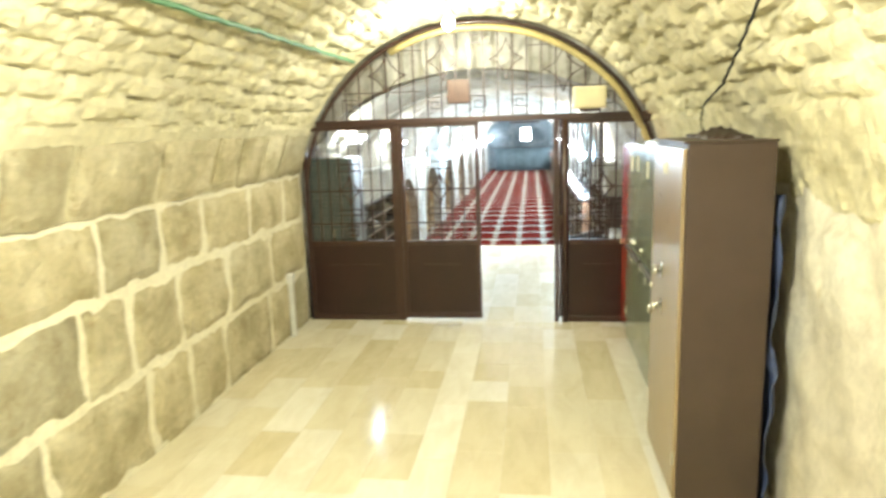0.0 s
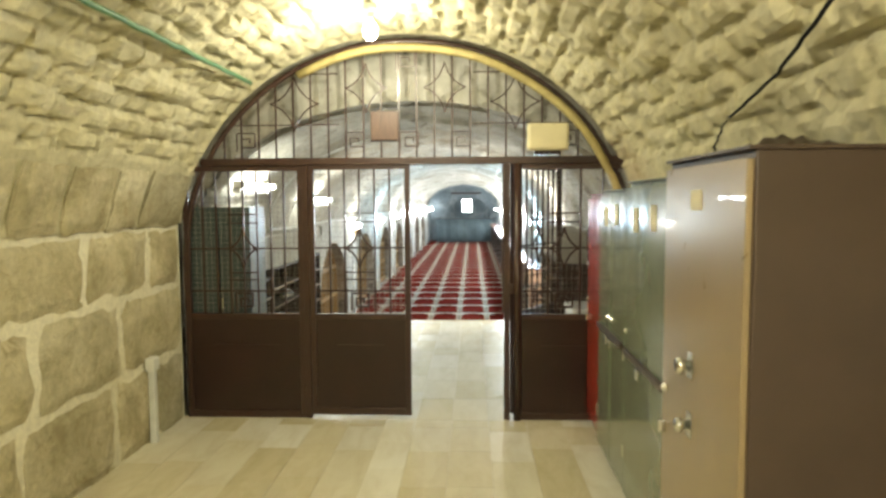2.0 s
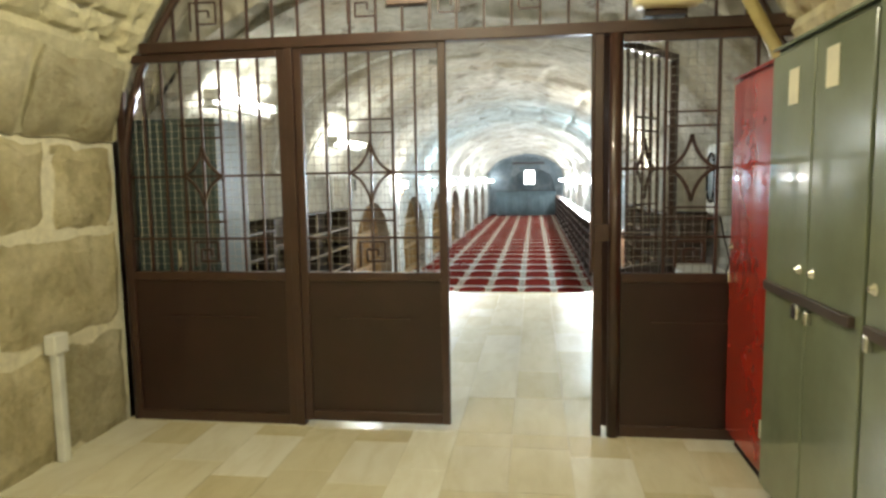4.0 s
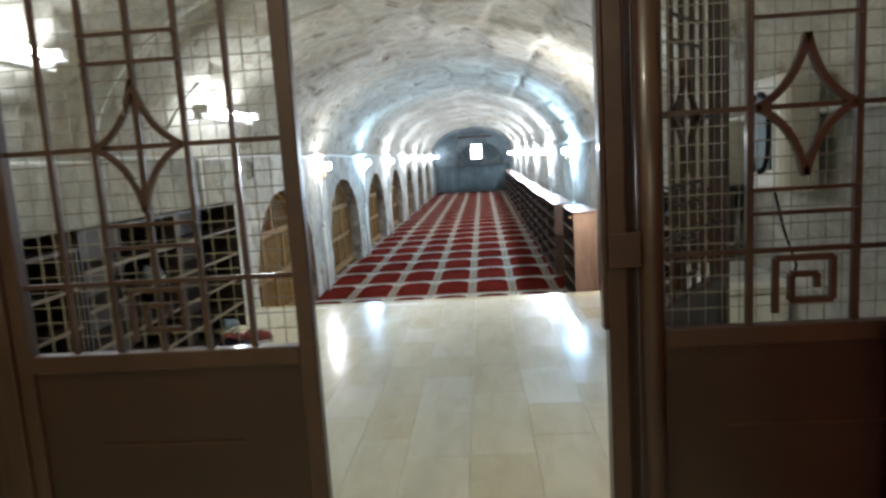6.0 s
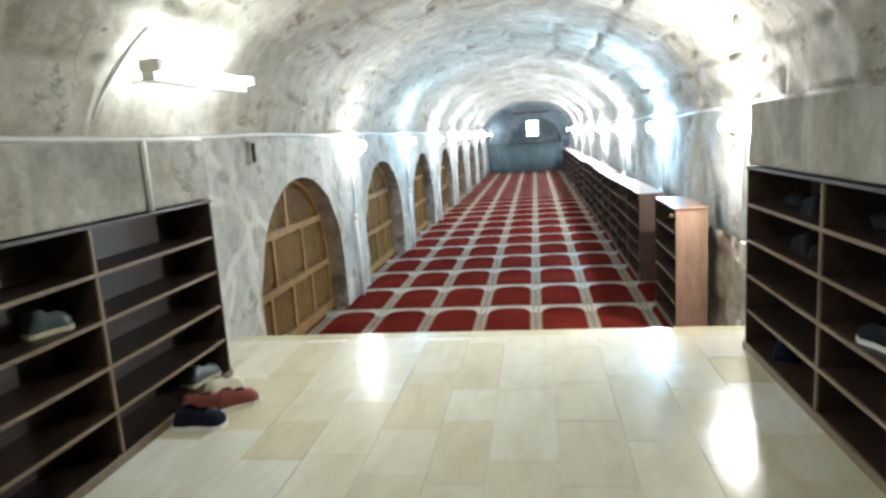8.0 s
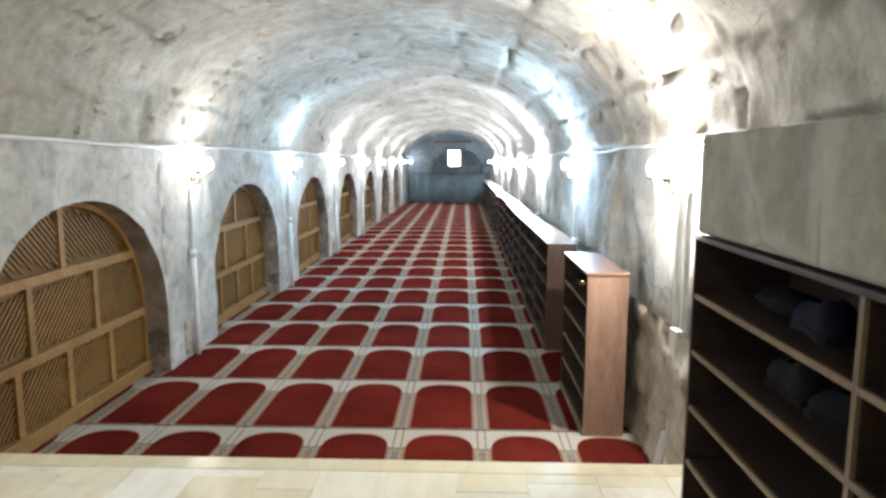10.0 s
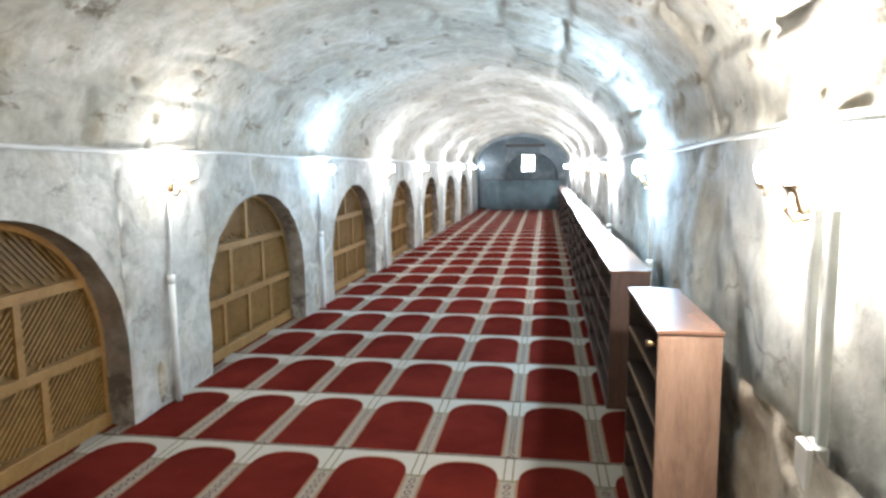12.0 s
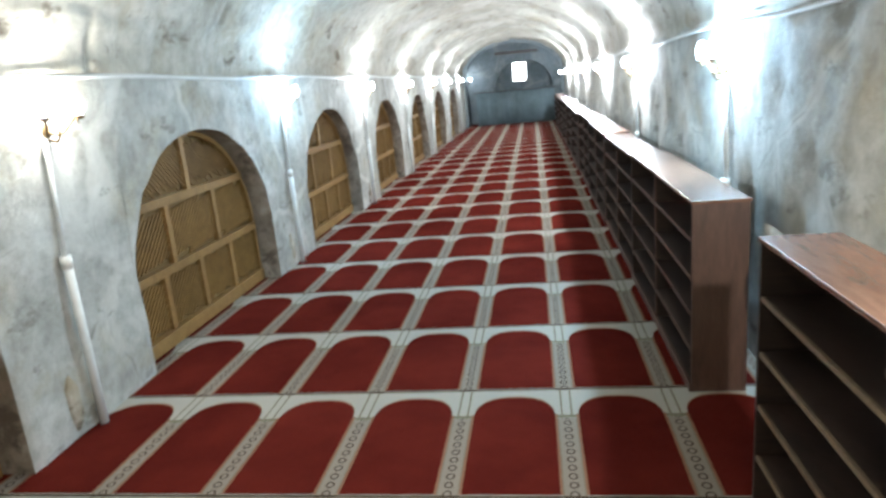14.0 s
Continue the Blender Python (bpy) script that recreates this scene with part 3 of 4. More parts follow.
fr = bmesh.new()
for b in ((-0.31, -0.27, 0, 0.8), (0.27, 0.31, 0, 0.8), (-0.27, 0.27, 0, 0.04), (-0.27, 0.27, 0.76, 0.8), (-0.015, 0.015, 0.04, 0.76)):
    box(b[0], b[1], 0.02, 0.09, b[2], b[3], bm=fr)
part("window_frame", fr, M_WHITE, win)
rows = [[(x, FAR + 0.5 + 0.02 * math.sin(x * 13) + 0.008 * math.sin(x * 31 + z), z) for x in (LW + 0.42 + 0.03 * i for i in range(104))] for z in (CARPET + 0.01, 0.2, 0.78)]
cur = link_mesh("curtain", sheet(rows), M_CURTAIN, smooth=True)
tagged(cur, "blue-grey cloth partition hanging across the gallery end", "curtain")
cur.modifiers.new("thickness", "SOLIDIFY").thickness = 0.01
rail = tagged(link_mesh("curtain_rail", tube([(LW + 0.3, FAR + 0.5, 0.79), (RW - 0.2, FAR + 0.5, 0.79)], 0.015), M_IRON, smooth=True), "thin dark rail carrying the cloth partition", "rail")

# ---- iron screen across the arch ----


def arch_top(x):
    q = (x - CX) / 1.87
    return 1.35 + 1.77 * math.sqrt(max(0.0, 1 - q * q))


def diamond(cx, cz, w, h, bm, y=0.0, r=0.008):
    """Four arcs that bow inwards between the points of a diamond."""
    tips = [(cx, cz + h), (cx + w, cz), (cx, cz - h), (cx - w, cz)]
    for (x0, z0), (x1, z1) in zip(tips, tips[1:] + tips[:1]):
        pts = []
        for k in range(9):
            t = k / 8
            bx, bz = cx + (x0 + x1 - 2 * cx) * 0.22, cz + (z0 + z1 - 2 * cz) * 0.22
            pts.append(((1 - t) ** 2 * x0 + 2 * t * (1 - t) * bx + t * t * x1, y, (1 - t) ** 2 * z0 + 2 * t * (1 - t) * bz + t * t * z1))
        tube(pts, r, 4, bm)


def key_square(cx, cz, s, bm, y=0.0, r=0.007):
    """A squared spiral."""
    pts = [(-s, -s), (-s, s), (s, s), (s, -0.55 * s), (-0.45 * s, -0.55 * s), (-0.45 * s, 0.4 * s), (0.45 * s, 0.4 * s), (0.45 * s, -0.1 * s)]
    for (a, b), (c, d) in zip(pts, pts[1:]):
        tube([(cx + a, y, cz + b), (cx + c, y, cz + d)], r, 4, bm)


def grille(x0, x1, z0, z1, owner, y=0.0, bars=5, mesh_wire=False, motif=True, places=None, r=0.010):
    """Bars, cross bars, a diamond and a squared spiral filling one frame."""
    w = x1 - x0
    mid = (places[0] + places[1]) / 2 if places else (x0 + x1) / 2
    for x in places or [x0 + w * k / (bars + 1) for k in range(1, bars + 1)]:
        part("bar", tube([(x, y, z0), (x, y, z1)], r, 4), M_IRON, owner)
    for f in (0.16, 0.46):
        part("cross_bar", tube([(x0, y, z0 + (z1 - z0) * f), (x1, y, z0 + (z1 - z0) * f)], 0.009, 4), M_IRON, owner)
    if motif:
        cz = z0 + (z1 - z0) * 0.46
        bm = bmesh.new()
        diamond(mid, cz, 0.12, 0.17, bm, y - 0.012, r)
        part("diamond_ornament", bm, M_IRON, owner, "bent iron diamond")
        bm = bmesh.new()
        key_square(mid, z0 + 0.1, 0.07, bm, y - 0.012, r * 0.9)
        part("key_ornament", bm, M_IRON, owner, "squared iron spiral")
        for f in (0.24, 0.29, 0.64, 0.70):
            part("short_bar", tube([(mid - 0.13, y - 0.01, z0 + (z1 - z0) * f), (mid + 0.13, y - 0.01, z0 + (z1 - z0) * f)], 0.007, 4), M_IRON, owner)
    if mesh_wire:
        bm = bmesh.new()
        n = int(w / 0.042)
        for k in range(1, n):
            x = x0 + w * k / n
            tube([(x, y + 0.02, z0), (x, y + 0.02, z1)], 0.0017, 3, bm)
        n = int((z1 - z0) / 0.042)
        for k in range(1, n):
            z = z0 + (z1 - z0) * k / n
            tube([(x0, y + 0.02, z), (x1, y + 0.02, z)], 0.0017, 3, bm)
        part("wire_mesh", bm, M_WIRE, owner, "fine square wire mesh")


def leaf(name, x0, x1, owner, z0=0.03, z1=2.13, y=0.0, mesh_wire=False, bars=5, places=None, r=0.010):
    """A framed leaf: sheet panel below, grille above."""
    fw = 0.045
    for n, b in (("stile", (x0, x0 + fw, z0, z1)), ("stile", (x1 - fw, x1, z0, z1)), ("top_rail", (x0 + fw, x1 - fw, z1 - fw, z1)), ("mid_rail", (x0 + fw, x1 - fw, 0.84, 0.89)), ("bottom_rail", (x0 + fw, x1 - fw, z0, z0 + 0.06))):
        part(n, box(b[0], b[1], y - 0.02, y + 0.02, b[2], b[3], 0.004), M_IRON, owner)
    part("panel", box(x0 + fw, x1 - fw, y - 0.008, y + 0.008, z0 + 0.06, 0.84), M_PANEL, owner, "glossy brown sheet-metal panel")
    part("panel_moulding", box(x0 + 0.22, x1 - 0.22, y - 0.014, y - 0.009, 0.62, 0.628), M_IRON, owner)
    grille(x0 + fw, x1 - fw, 0.89, z1 - fw, owner, y, bars, mesh_wire, True, places, r)


screen = empty("iron_screen", (0, 0, 0), "brown painted iron screen with ornamental grille filling the arch", "screen")
leaf("fixed", -2.27, -1.26, screen, 0.0, 2.12, bars=7, mesh_wire=True)
leaf("fixed", 0.485, 1.47, screen, 0.0, 2.12, places=[0.76, 1.02, 1.2], mesh_wire=True, r=0.012)
part("round_post", tube([(0.512, -0.012, 0.0), (0.512, -0.012, 2.12)], 0.034, 12), M_IRON, screen, "", True)
part("stop_bar", box(0.386, 0.400, -0.034, 0.012, 0.90, 2.12, 0.003), M_IRON, screen)
part("lock_block", box(0.402, 0.482, -0.044, -0.031, 1.06, 1.15, 0.003), M_IRON, screen)
part("transom", box(-2.1, 1.4, -0.035, 0.035, 2.12, 2.18, 0.005), M_IRON, screen)
for x in (-1.235, 0.425):
    part("post", box(x - 0.024, x + 0.024, -0.03, 0.03, 0.0, 2.12, 0.004), M_IRON, screen)
part("lock_plate", box(0.395, 0.402, -0.03, 0.03, 0.92, 1.05), M_BRASS, screen)
rim = [(CX + 1.86 * math.cos(a), 0, 1.35 + 1.76 * math.sin(a)) for a in (math.pi * k / 40 for k in range(41))]
part("arch_rim", tube([(1.46, 0, 0.0)] + rim + [(-2.26, 0, 0.0)], 0.025, 6), M_IRON, screen, "", True)
for k in range(24):
    x = -2.05 + k * 0.145
    top = arch_top(x)
    if top > 2.25:
        part("upper_bar", tube([(x, 0, 2.18), (x, 0, top)], 0.010, 4), M_IRON, screen)
for x, z, w, h in ((-1.31, 2.62, 0.2, 0.22), (-0.72, 2.74, 0.17, 0.2), (-0.08, 2.74, 0.17, 0.2), (0.49, 2.62, 0.2, 0.22)):
    orn = bmesh.new()
    diamond(x, z, w, h, orn, -0.012)
    part("diamond_ornament", orn, M_IRON, screen, "bent iron diamond")
for x, z in ((-1.72, 2.31), (-0.82, 2.31), (-0.37, 2.31), (0.05, 2.31), (0.9, 2.31), (-0.4, 2.95)):
    orn = bmesh.new()
    key_square(x, z, 0.075, orn, -0.012)
    part("key_ornament", orn, M_IRON, screen, "squared iron spiral")
for z in (2.45, 2.86):
    q = 1.86 * math.sqrt(1 - ((z - 1.35) / 1.77) ** 2)
    part("upper_cross_bar", tube([(CX - q, 0, z), (CX - 0.55, 0, z)], 0.007, 4), M_IRON, screen)
    part("upper_cross_bar", tube([(CX + 0.55, 0, z), (CX + q, 0, z)], 0.007, 4), M_IRON, screen)

door_l = empty("iron_door", (-1.21, 0, 0), "closed brown iron door leaf with wire mesh and grille", "door", "leaves of the iron screen")
leaf("door", 0.0, 0.84, door_l, mesh_wire=True)
door_r = empty("iron_door", (0.47, 0.05, 0), "brown iron door leaf swung open inwards", "door", "leaves of the iron screen", turn=54)
leaf("door", 0.0, 0.82, door_r, mesh_wire=True, bars=7)
for d, x in ((door_r, 0.77),):
    part("handle", tube([(x, -0.02, 1.0), (x, -0.055, 1.0), (x, -0.055, 1.12), (x, -0.02, 1.12)], 0.008, 6), M_CHROME, d, "chrome handle", True)

trim = []
for k in range(25):
    a = math.pi * (0.02 + 0.64 * k / 24)
    trim.append((CX + 1.80 * math.cos(a), -0.07 - 0.02 * math.sin(k), 1.35 + 1.70 * math.sin(a)))
tagged(link_mesh("trim_arch", tube(trim, 0.035, 6), M_YELLOW, smooth=True), "yellowed plaster bead round the arch", "trim", kind="structure")

spk = empty("alarm_box", (0.74, -0.09, 2.19), "cream plastic box mounted above the screen's transom", "box")
part("body", box(-0.16, 0.16, -0.07, 0.05, 0.03, 0.24, 0.02), M_CREAM, spk)
part("bracket", box(-0.1, 0.1, 0.02, 0.09, 0.0, 0.035), M_IRON, spk)
part("seam", box(-0.161, 0.161, -0.05, -0.044, 0.028, 0.242), M_PAPER, spk)
sign = empty("sign_board", (-0.57, 0.02, 2.32), "small brown wooden board fixed in the upper grille", "sign")
part("board", box(-0.11, 0.11, -0.04, -0.02, 0.0, 0.23, 0.004), M_MIDWOOD, sign)
part("frame", box(-0.12, 0.12, -0.02, -0.01, -0.01, 0.24), M_DARKWOOD, sign)

# ---- entrance things ----


def locker(name, x, y0, y1, h, depth, body, front, label, doors=2, legs=True, rows=1, strip=False):
    """A sheet-metal cabinet whose doors face -x."""
    e = empty(name, (x, y0, 0), label, "cabinet")
    w = y1 - y0
    part("body", box(0.018, depth, 0, w, 0.06 if legs else 0.0, h, 0.006), body, e)
    part("top", box(-0.004, depth + 0.004, -0.006, w + 0.006, h, h + 0.012, 0.003), body, e)
    part("plinth", box(0.04, depth - 0.03, 0.02, w - 0.02, 0.0, 0.06), M_BLACK, e)
    zs = [0.08 + (h - 0.1) * k / rows for k in range(rows + 1)]
    for r in range(rows):
        for k in range(doors):
            a, b = w * k / doors + 0.006, w * (k + 1) / doors - 0.006
            d = part("door", box(-0.004, 0.016, a, b, zs[r] + 0.004, zs[r + 1] - 0.004, 0.004), front, e)
            z = (zs[r] + zs[r + 1]) / 2
            yy = a + 0.05 if k % 2 else b - 0.05
            part("lock", turned([(0.016, 0), (0.02, 0.004), (0.014, 0.012), (0.008, 0.02)], (0, 0, 0), 12), M_CHROME, d, "chrome lock").matrix_local = pose(-0.004, yy, z + 0.08, 0, -90, 0)
            part("handle", box(-0.03, -0.004, yy - 0.012, yy + 0.012, z - 0.1, z - 0.05, 0.006), M_CHROME, d, "chrome latch handle")
            part("hinge", tube([(-0.006, b if k % 2 else a, zs[r] + 0.2), (-0.006, b if k % 2 else a, zs[r] + 0.28)], 0.007), M_CHROME, d)
    return e


tan = locker("metal_locker", 0.905, -3.54, -2.77, 1.965, 0.43, M_BROWN, M_TAN, "tall brown metal locker with a tan door and chrome locks", 1)
g1 = locker("metal_cabinet", 1.04, -2.38, -1.53, 1.92, 0.42, M_GREEN, M_GREEN, "tall grey-green metal cabinet with locking bar", 1)
g2 = locker("metal_cabinet", 1.05, -1.50, -0.68, 1.88, 0.42, M_GREEN, M_GREEN, "tall grey-green metal cabinet with paper labels", 2)
red = locker("fire_cabinet", 1.08, -0.64, -0.06, 1.86, 0.36, M_RED, M_RED, "glossy red painted metal cabinet beside the screen", 1)
for g, w in ((g1, 0.85), (g2, 0.82)):
    part("locking_bar", box(-0.026, -0.006, 0.04, w - 0.04, 0.93, 0.965, 0.003), M_BROWN, g, "brown iron locking bar")
    part("padlock", box(-0.045, -0.026, w / 2 - 0.025, w / 2 + 0.025, 0.88, 0.935, 0.006), M_CHROME, g, "small steel padlock")
    for yy, zz in ((0.22, 1.67), (w - 0.28, 1.65)):
        part("paper_label", box(-0.008, -0.0055, yy, yy + 0.09, zz, zz + 0.13), M_PAPER, g, "faded paper label")
for zz, rr in ((1.25, 0.032), (1.04, 0.028)):
    lk = part("lock_plate", box(-0.009, -0.0045, 0.40, 0.46, zz - 0.045, zz + 0.045, 0.004), M_CHROME, tan, "worn chrome lock plate")
    part("knob", turned([(rr * 0.6, 0), (rr * 0.6, 0.02), (rr, 0.028), (rr * 0.8, 0.045)], (0, 0, 0), 14), M_CHROME, lk, "", True).matrix_local = pose(-0.009, 0.43, zz, 0, -90, 0)
part("sticker", box(-0.0075, -0.0055, 0.36, 0.46, 1.79, 1.86), M_PAPER, tan)
rows = [[(1.06 + 0.028 * i, -3.36 + 0.05 * j + 0.02 * math.sin(i * 2.0), 1.985 + 0.05 * math.sin(math.pi * i / 8) * math.sin(math.pi * j / 10) + 0.012 * math.sin(i * 3 + j * 2)) for i in range(9)] for j in range(11)]
bag = link_mesh("folded_sack", sheet(rows), M_BROWN, smooth=True)
tagged(bag, "crumpled brown sack lying on the locker", "sack")
bag.modifiers.new("thickness", "SOLIDIFY").thickness = 0.02
# blue plastic low down; higher up the sheet only stands in for shadow
shadow_sheet = sheet([[(1.385 + 0.03 * fbm(z * 4.0, k * 0.7, 2.0, 3) + 0.012 * math.sin(z * 11 + k), -3.50 + 0.03 * k + 0.02 * math.sin(z * 7), z) for k in range(9)] for z in (0.02 + 0.04 * i for i in range(43))])
shadow_sheet_ob = link_mesh("blue_shadow_sheet", shadow_sheet, M_DEEPBLUE, smooth=True)
shadow_sheet_ob.modifiers.new("thickness", "SOLIDIFY").thickness = 0.006
tagged(shadow_sheet_ob, "blue plastic behind the brown locker, carried up as painted shadow", "sheet")


def vault_run(name, label, mat, pts, r):
    """A cable along the entrance vault through (t, y) pairs."""
    out = []
    for (t0, y0), (t1, y1) in zip(pts, pts[1:]):
        for k in range(8):
            f = k / 8
            t, y = t0 + (t1 - t0) * f, y0 + (y1 - y0) * f
            (x, z), (nx, nz) = entrance_profile(t)
            d = -0.008 - 0.02 * abs(math.sin(3 * math.pi * f))
            out.append((x + nx * d, y, z + nz * d))
    ob = link_mesh(name, tube(out, r, 6), mat, smooth=True)
    return tagged(ob, label, "cable")


vault_run("hose", "green hose fixed along the stone vault", M_GREEN_CABLE, [(0.25, -7.6), (0.254, -3.5), (0.257, -2.58), (0.259, -1.46), (0.262, -0.15)], 0.018)
vault_run("cable", "thin black cable running over the stone vault", M_BLACK, [(0.74, -5.0), (0.801, -4.21), (0.836, -3.55), (0.866, -2.99), (0.887, -2.39)], 0.007)
vault_run("cable", "thin black cable running over the stone vault", M_BLACK, [(0.887, -2.38), (0.91, -2.1), (0.95, -2.0)], 0.005)
cond = empty("floor_conduit", (-2.27, -0.62, 0), "short grey conduit pipe standing against the block wall", "pipe")
part("pipe", box(-0.03, 0.02, -0.025, 0.025, 0.0, 0.56, 0.008), M_PIPE, cond)
part("box", box(-0.035, 0.03, -0.05, 0.05, 0.56, 0.66, 0.008), M_WHITE, cond)


def globe_lamp(x, y, z, watts, colour, glow):
    e = empty("ceiling_lamp", (x, y, z), "bare glowing bulb in a white holder on the vault", "lamp", "bulbs of the entrance vault")
    part("holder", turned([(0.05, 0.16), (0.05, 0.12), (0.03, 0.10), (0.025, 0.06)], (0, 0, 0)), M_WHITE, e)
    part("bulb", turned([(0.012, 0.06), (0.035, 0.03), (0.05, -0.01), (0.045, -0.05), (0.02, -0.075)], (0, 0, 0)), glow, e, "glowing bulb", True)
    bulb_light(x, y, z - 0.12, watts, colour)


globe_lamp(-0.55, -0.85, 3.0, 82, WARM, M_GLOW_WARM)
globe_lamp(-0.35, -5.6, 2.98, 285, WARM, M_GLOW_WARM)

# ---- platform things ----


def shelf_unit(name, x0, x1, y0, y1, z0, h, shelves, dividers, label, body, edge, face=1, side=None, top_mat=None):
    """An open shoe rack; face +1 opens towards +x, -1 towards -x."""
    e = empty(name, ((x0 + x1) / 2, (y0 + y1) / 2, z0), label, "shelf", "shoe racks")
    hx, hy = (x1 - x0) / 2, (y1 - y0) / 2
    t = 0.018
    fx = hx * face
    for s in (-1, 1):
        a, b = sorted((s * hy, s * (hy - t)))
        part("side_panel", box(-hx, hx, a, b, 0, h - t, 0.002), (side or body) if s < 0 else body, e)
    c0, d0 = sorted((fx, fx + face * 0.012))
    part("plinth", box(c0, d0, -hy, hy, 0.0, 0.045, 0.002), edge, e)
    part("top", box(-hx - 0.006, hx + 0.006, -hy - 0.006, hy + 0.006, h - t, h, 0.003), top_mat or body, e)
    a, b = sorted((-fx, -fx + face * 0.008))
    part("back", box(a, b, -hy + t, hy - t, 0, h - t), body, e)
    n = dividers + 1
    bays = [(-hy + t + (2 * hy - 2 * t) * k / n, -hy + t + (2 * hy - 2 * t) * (k + 1) / n) for k in range(n)]
    a, b = sorted((-fx + face * 0.01, fx - face * 0.012))
    c, d = sorted((fx - face * 0.012, fx))
    for k in range(1, n):
        y = bays[k][0]
        part("divider", box(a, b, y - t / 2, y + t / 2, 0.02, h - t), body, e)
        part("divider_edge", box(c, d, y - t / 2, y + t / 2, 0.02, h - t), edge, e)
    for i in range(shelves):
        z = 0.02 + (h - 0.04) * i / shelves
        for p, q in bays:
            part("shelf_board", box(a, b, p + t / 2, q - t / 2, z, z + t), body, e)
            part("shelf_edge", box(c, d, p + t / 2, q - t / 2, z, z + t), edge, e)
    return e


shelf_unit("shoe_rack", 1.14, 1.49, 2.06, 4.10, 0.0, 1.10, 5, 1, "dark wooden shoe rack with pale shelf edges, partly filled", M_DARKWOOD, M_SHELF_EDGE, -1)
shelf_unit("shoe_rack", -2.27, -2.0, 1.55, 3.72, 0.0, 1.10, 5, 1, "dark wooden shoe rack, mostly empty, against the wall", M_DARKWOOD, M_SHELF_EDGE, 1)
shelf_unit("shoe_rack", -2.27, -1.98, 0.98, 1.50, 0.0, 1.02, 5, 0, "narrow dark wooden shoe rack beside a longer one", M_DARKWOOD, M_SHELF_EDGE, 1)


def shoe(at, turn, upper, sole, label, length=0.27):
    e = empty("shoe", at, label, "shoe", "shoes at the racks", turn=turn)
    outline = [(-0.5, 0.26), (-0.42, 0.33), (-0.2, 0.30), (0.05, 0.30), (0.3, 0.40), (0.45, 0.30), (0.5, 0.1)]
    ring = [(a * length, b * length * 0.62) for a, b in outline] + [(a * length, -b * length * 0.62) for a, b in outline[::-1]]
    bm = bmesh.new()
    lo, hi = [bm.verts.new((x, y, 0)) for x, y in ring], [bm.verts.new((x, y, 0.022)) for x, y in ring]
    bm.faces.new(lo[::-1])
    bm.faces.new(hi)
    for i in range(len(ring)):
        j = (i + 1) % len(ring)
        bm.faces.new((lo[i], lo[j], hi[j], hi[i]))
    part("sole", bm, sole, e)
    bm = bmesh.new()
    rings = []
    for f, z, open_back in ((0.95, 0.022, 0), (0.92, 0.05, 0.05), (0.75, 0.075, 0.2), (0.45, 0.092, 0.55)):
        rings.append([bm.verts.new((x * f - 0.06 * length * open_back * 2, y * f, z + (0.02 if x < -0.1 * length else 0) * (z > 0.07))) for x, y in ring])
    for a, c in zip(rings, rings[1:]):
        for i in range(len(ring)):
            j = (i + 1) % len(ring)
            bm.faces.new((a[i], a[j], c[j], c[i]))
    part("upper", bm, upper, e, "", True)


shoe((1.25, 2.70, 0.462), 100, M_BLACK, M_WHITE, "black trainer with a white sole on the rack")
shoe((1.36, 2.62, 0.462), 95, M_BLACK, M_WHITE, "black trainer with a white sole on the rack")
shoe((1.30, 3.5, 0.886), 80, M_NAVY, M_BLACK, "dark navy shoe on the upper shelf of the rack")
shoe((1.32, 3.35, 0.674), 110, M_BLACK, M_BLACK, "black leather shoe inside the rack")
shoe((1.30, 3.62, 0.674), 85, M_BLACK, M_BLACK, "black leather shoe inside the rack")
shoe((1.30, 3.85, 0.038), 60, M_NAVY, M_NAVY, "navy slipper on the lowest shelf")
shoe((1.30, 2.45, 0.674), 90, M_NAVY, M_BLACK, "dark navy shoe inside the rack")
shoe((-1.80, 1.84, 0.0), 25, M_BLACK, M_BLACK, "single black shoe lying on the marble floor", 0.22)
shoe((-1.90, 3.20, 0.0), 35, M_SLIPPER, M_WHITE, "dull red slipper on the floor by the rack", 0.24)
shoe((-1.90, 3.44, 0.0), 60, M_PAPER, M_WHITE, "off-white slipper on the floor by the rack", 0.24)
shoe((-1.82, 3.00, 0.0), 5, M_NAVY, M_WHITE, "navy slipper with a white sole on the floor")
shoe((-1.74, 3.26, 0.0), 40, M_SLIPPER, M_WHITE, "dull red slipper on the floor by the rack", 0.24)
shoe((-2.10, 3.55, 0.038), 80, M_TEAL, M_PAPER, "pale worn shoe on the lowest shelf")
shoe((-2.12, 2.45, 0.674), 70, M_TEAL, M_PAPER, "small grey shoe on the rack", 0.2)


def soft_bag(at, size, mat, label):
    bm = bmesh.new()
    bmesh.ops.create_icosphere(bm, subdivisions=3, radius=1.0)
    for v in bm.verts:
        k = 1 + 0.25 * fbm(v.co.x * 2 + at[1], v.co.y * 2, v.co.z * 2, 3)
        v.co = Vector((v.co.x * size[0] * k, v.co.y * size[1] * k, max(-0.8, v.co.z) * size[2] * k + size[2] * 0.8))
    zmin = min(v.co.z for v in bm.verts)
    for v in bm.verts:
        v.co.z -= zmin
    ob = link_mesh("bag", bm, mat, smooth=True)
    ob.location = at
    return tagged(ob, label, "bag")


soft_bag((1.30, 2.32, 0.886), (0.09, 0.17, 0.05), M_BLUE, "crumpled blue plastic bag on the upper shelf")
soft_bag((1.33, 2.85, 0.886), (0.08, 0.14, 0.045), M_BLACK, "dark cloth bundle on the upper shelf")
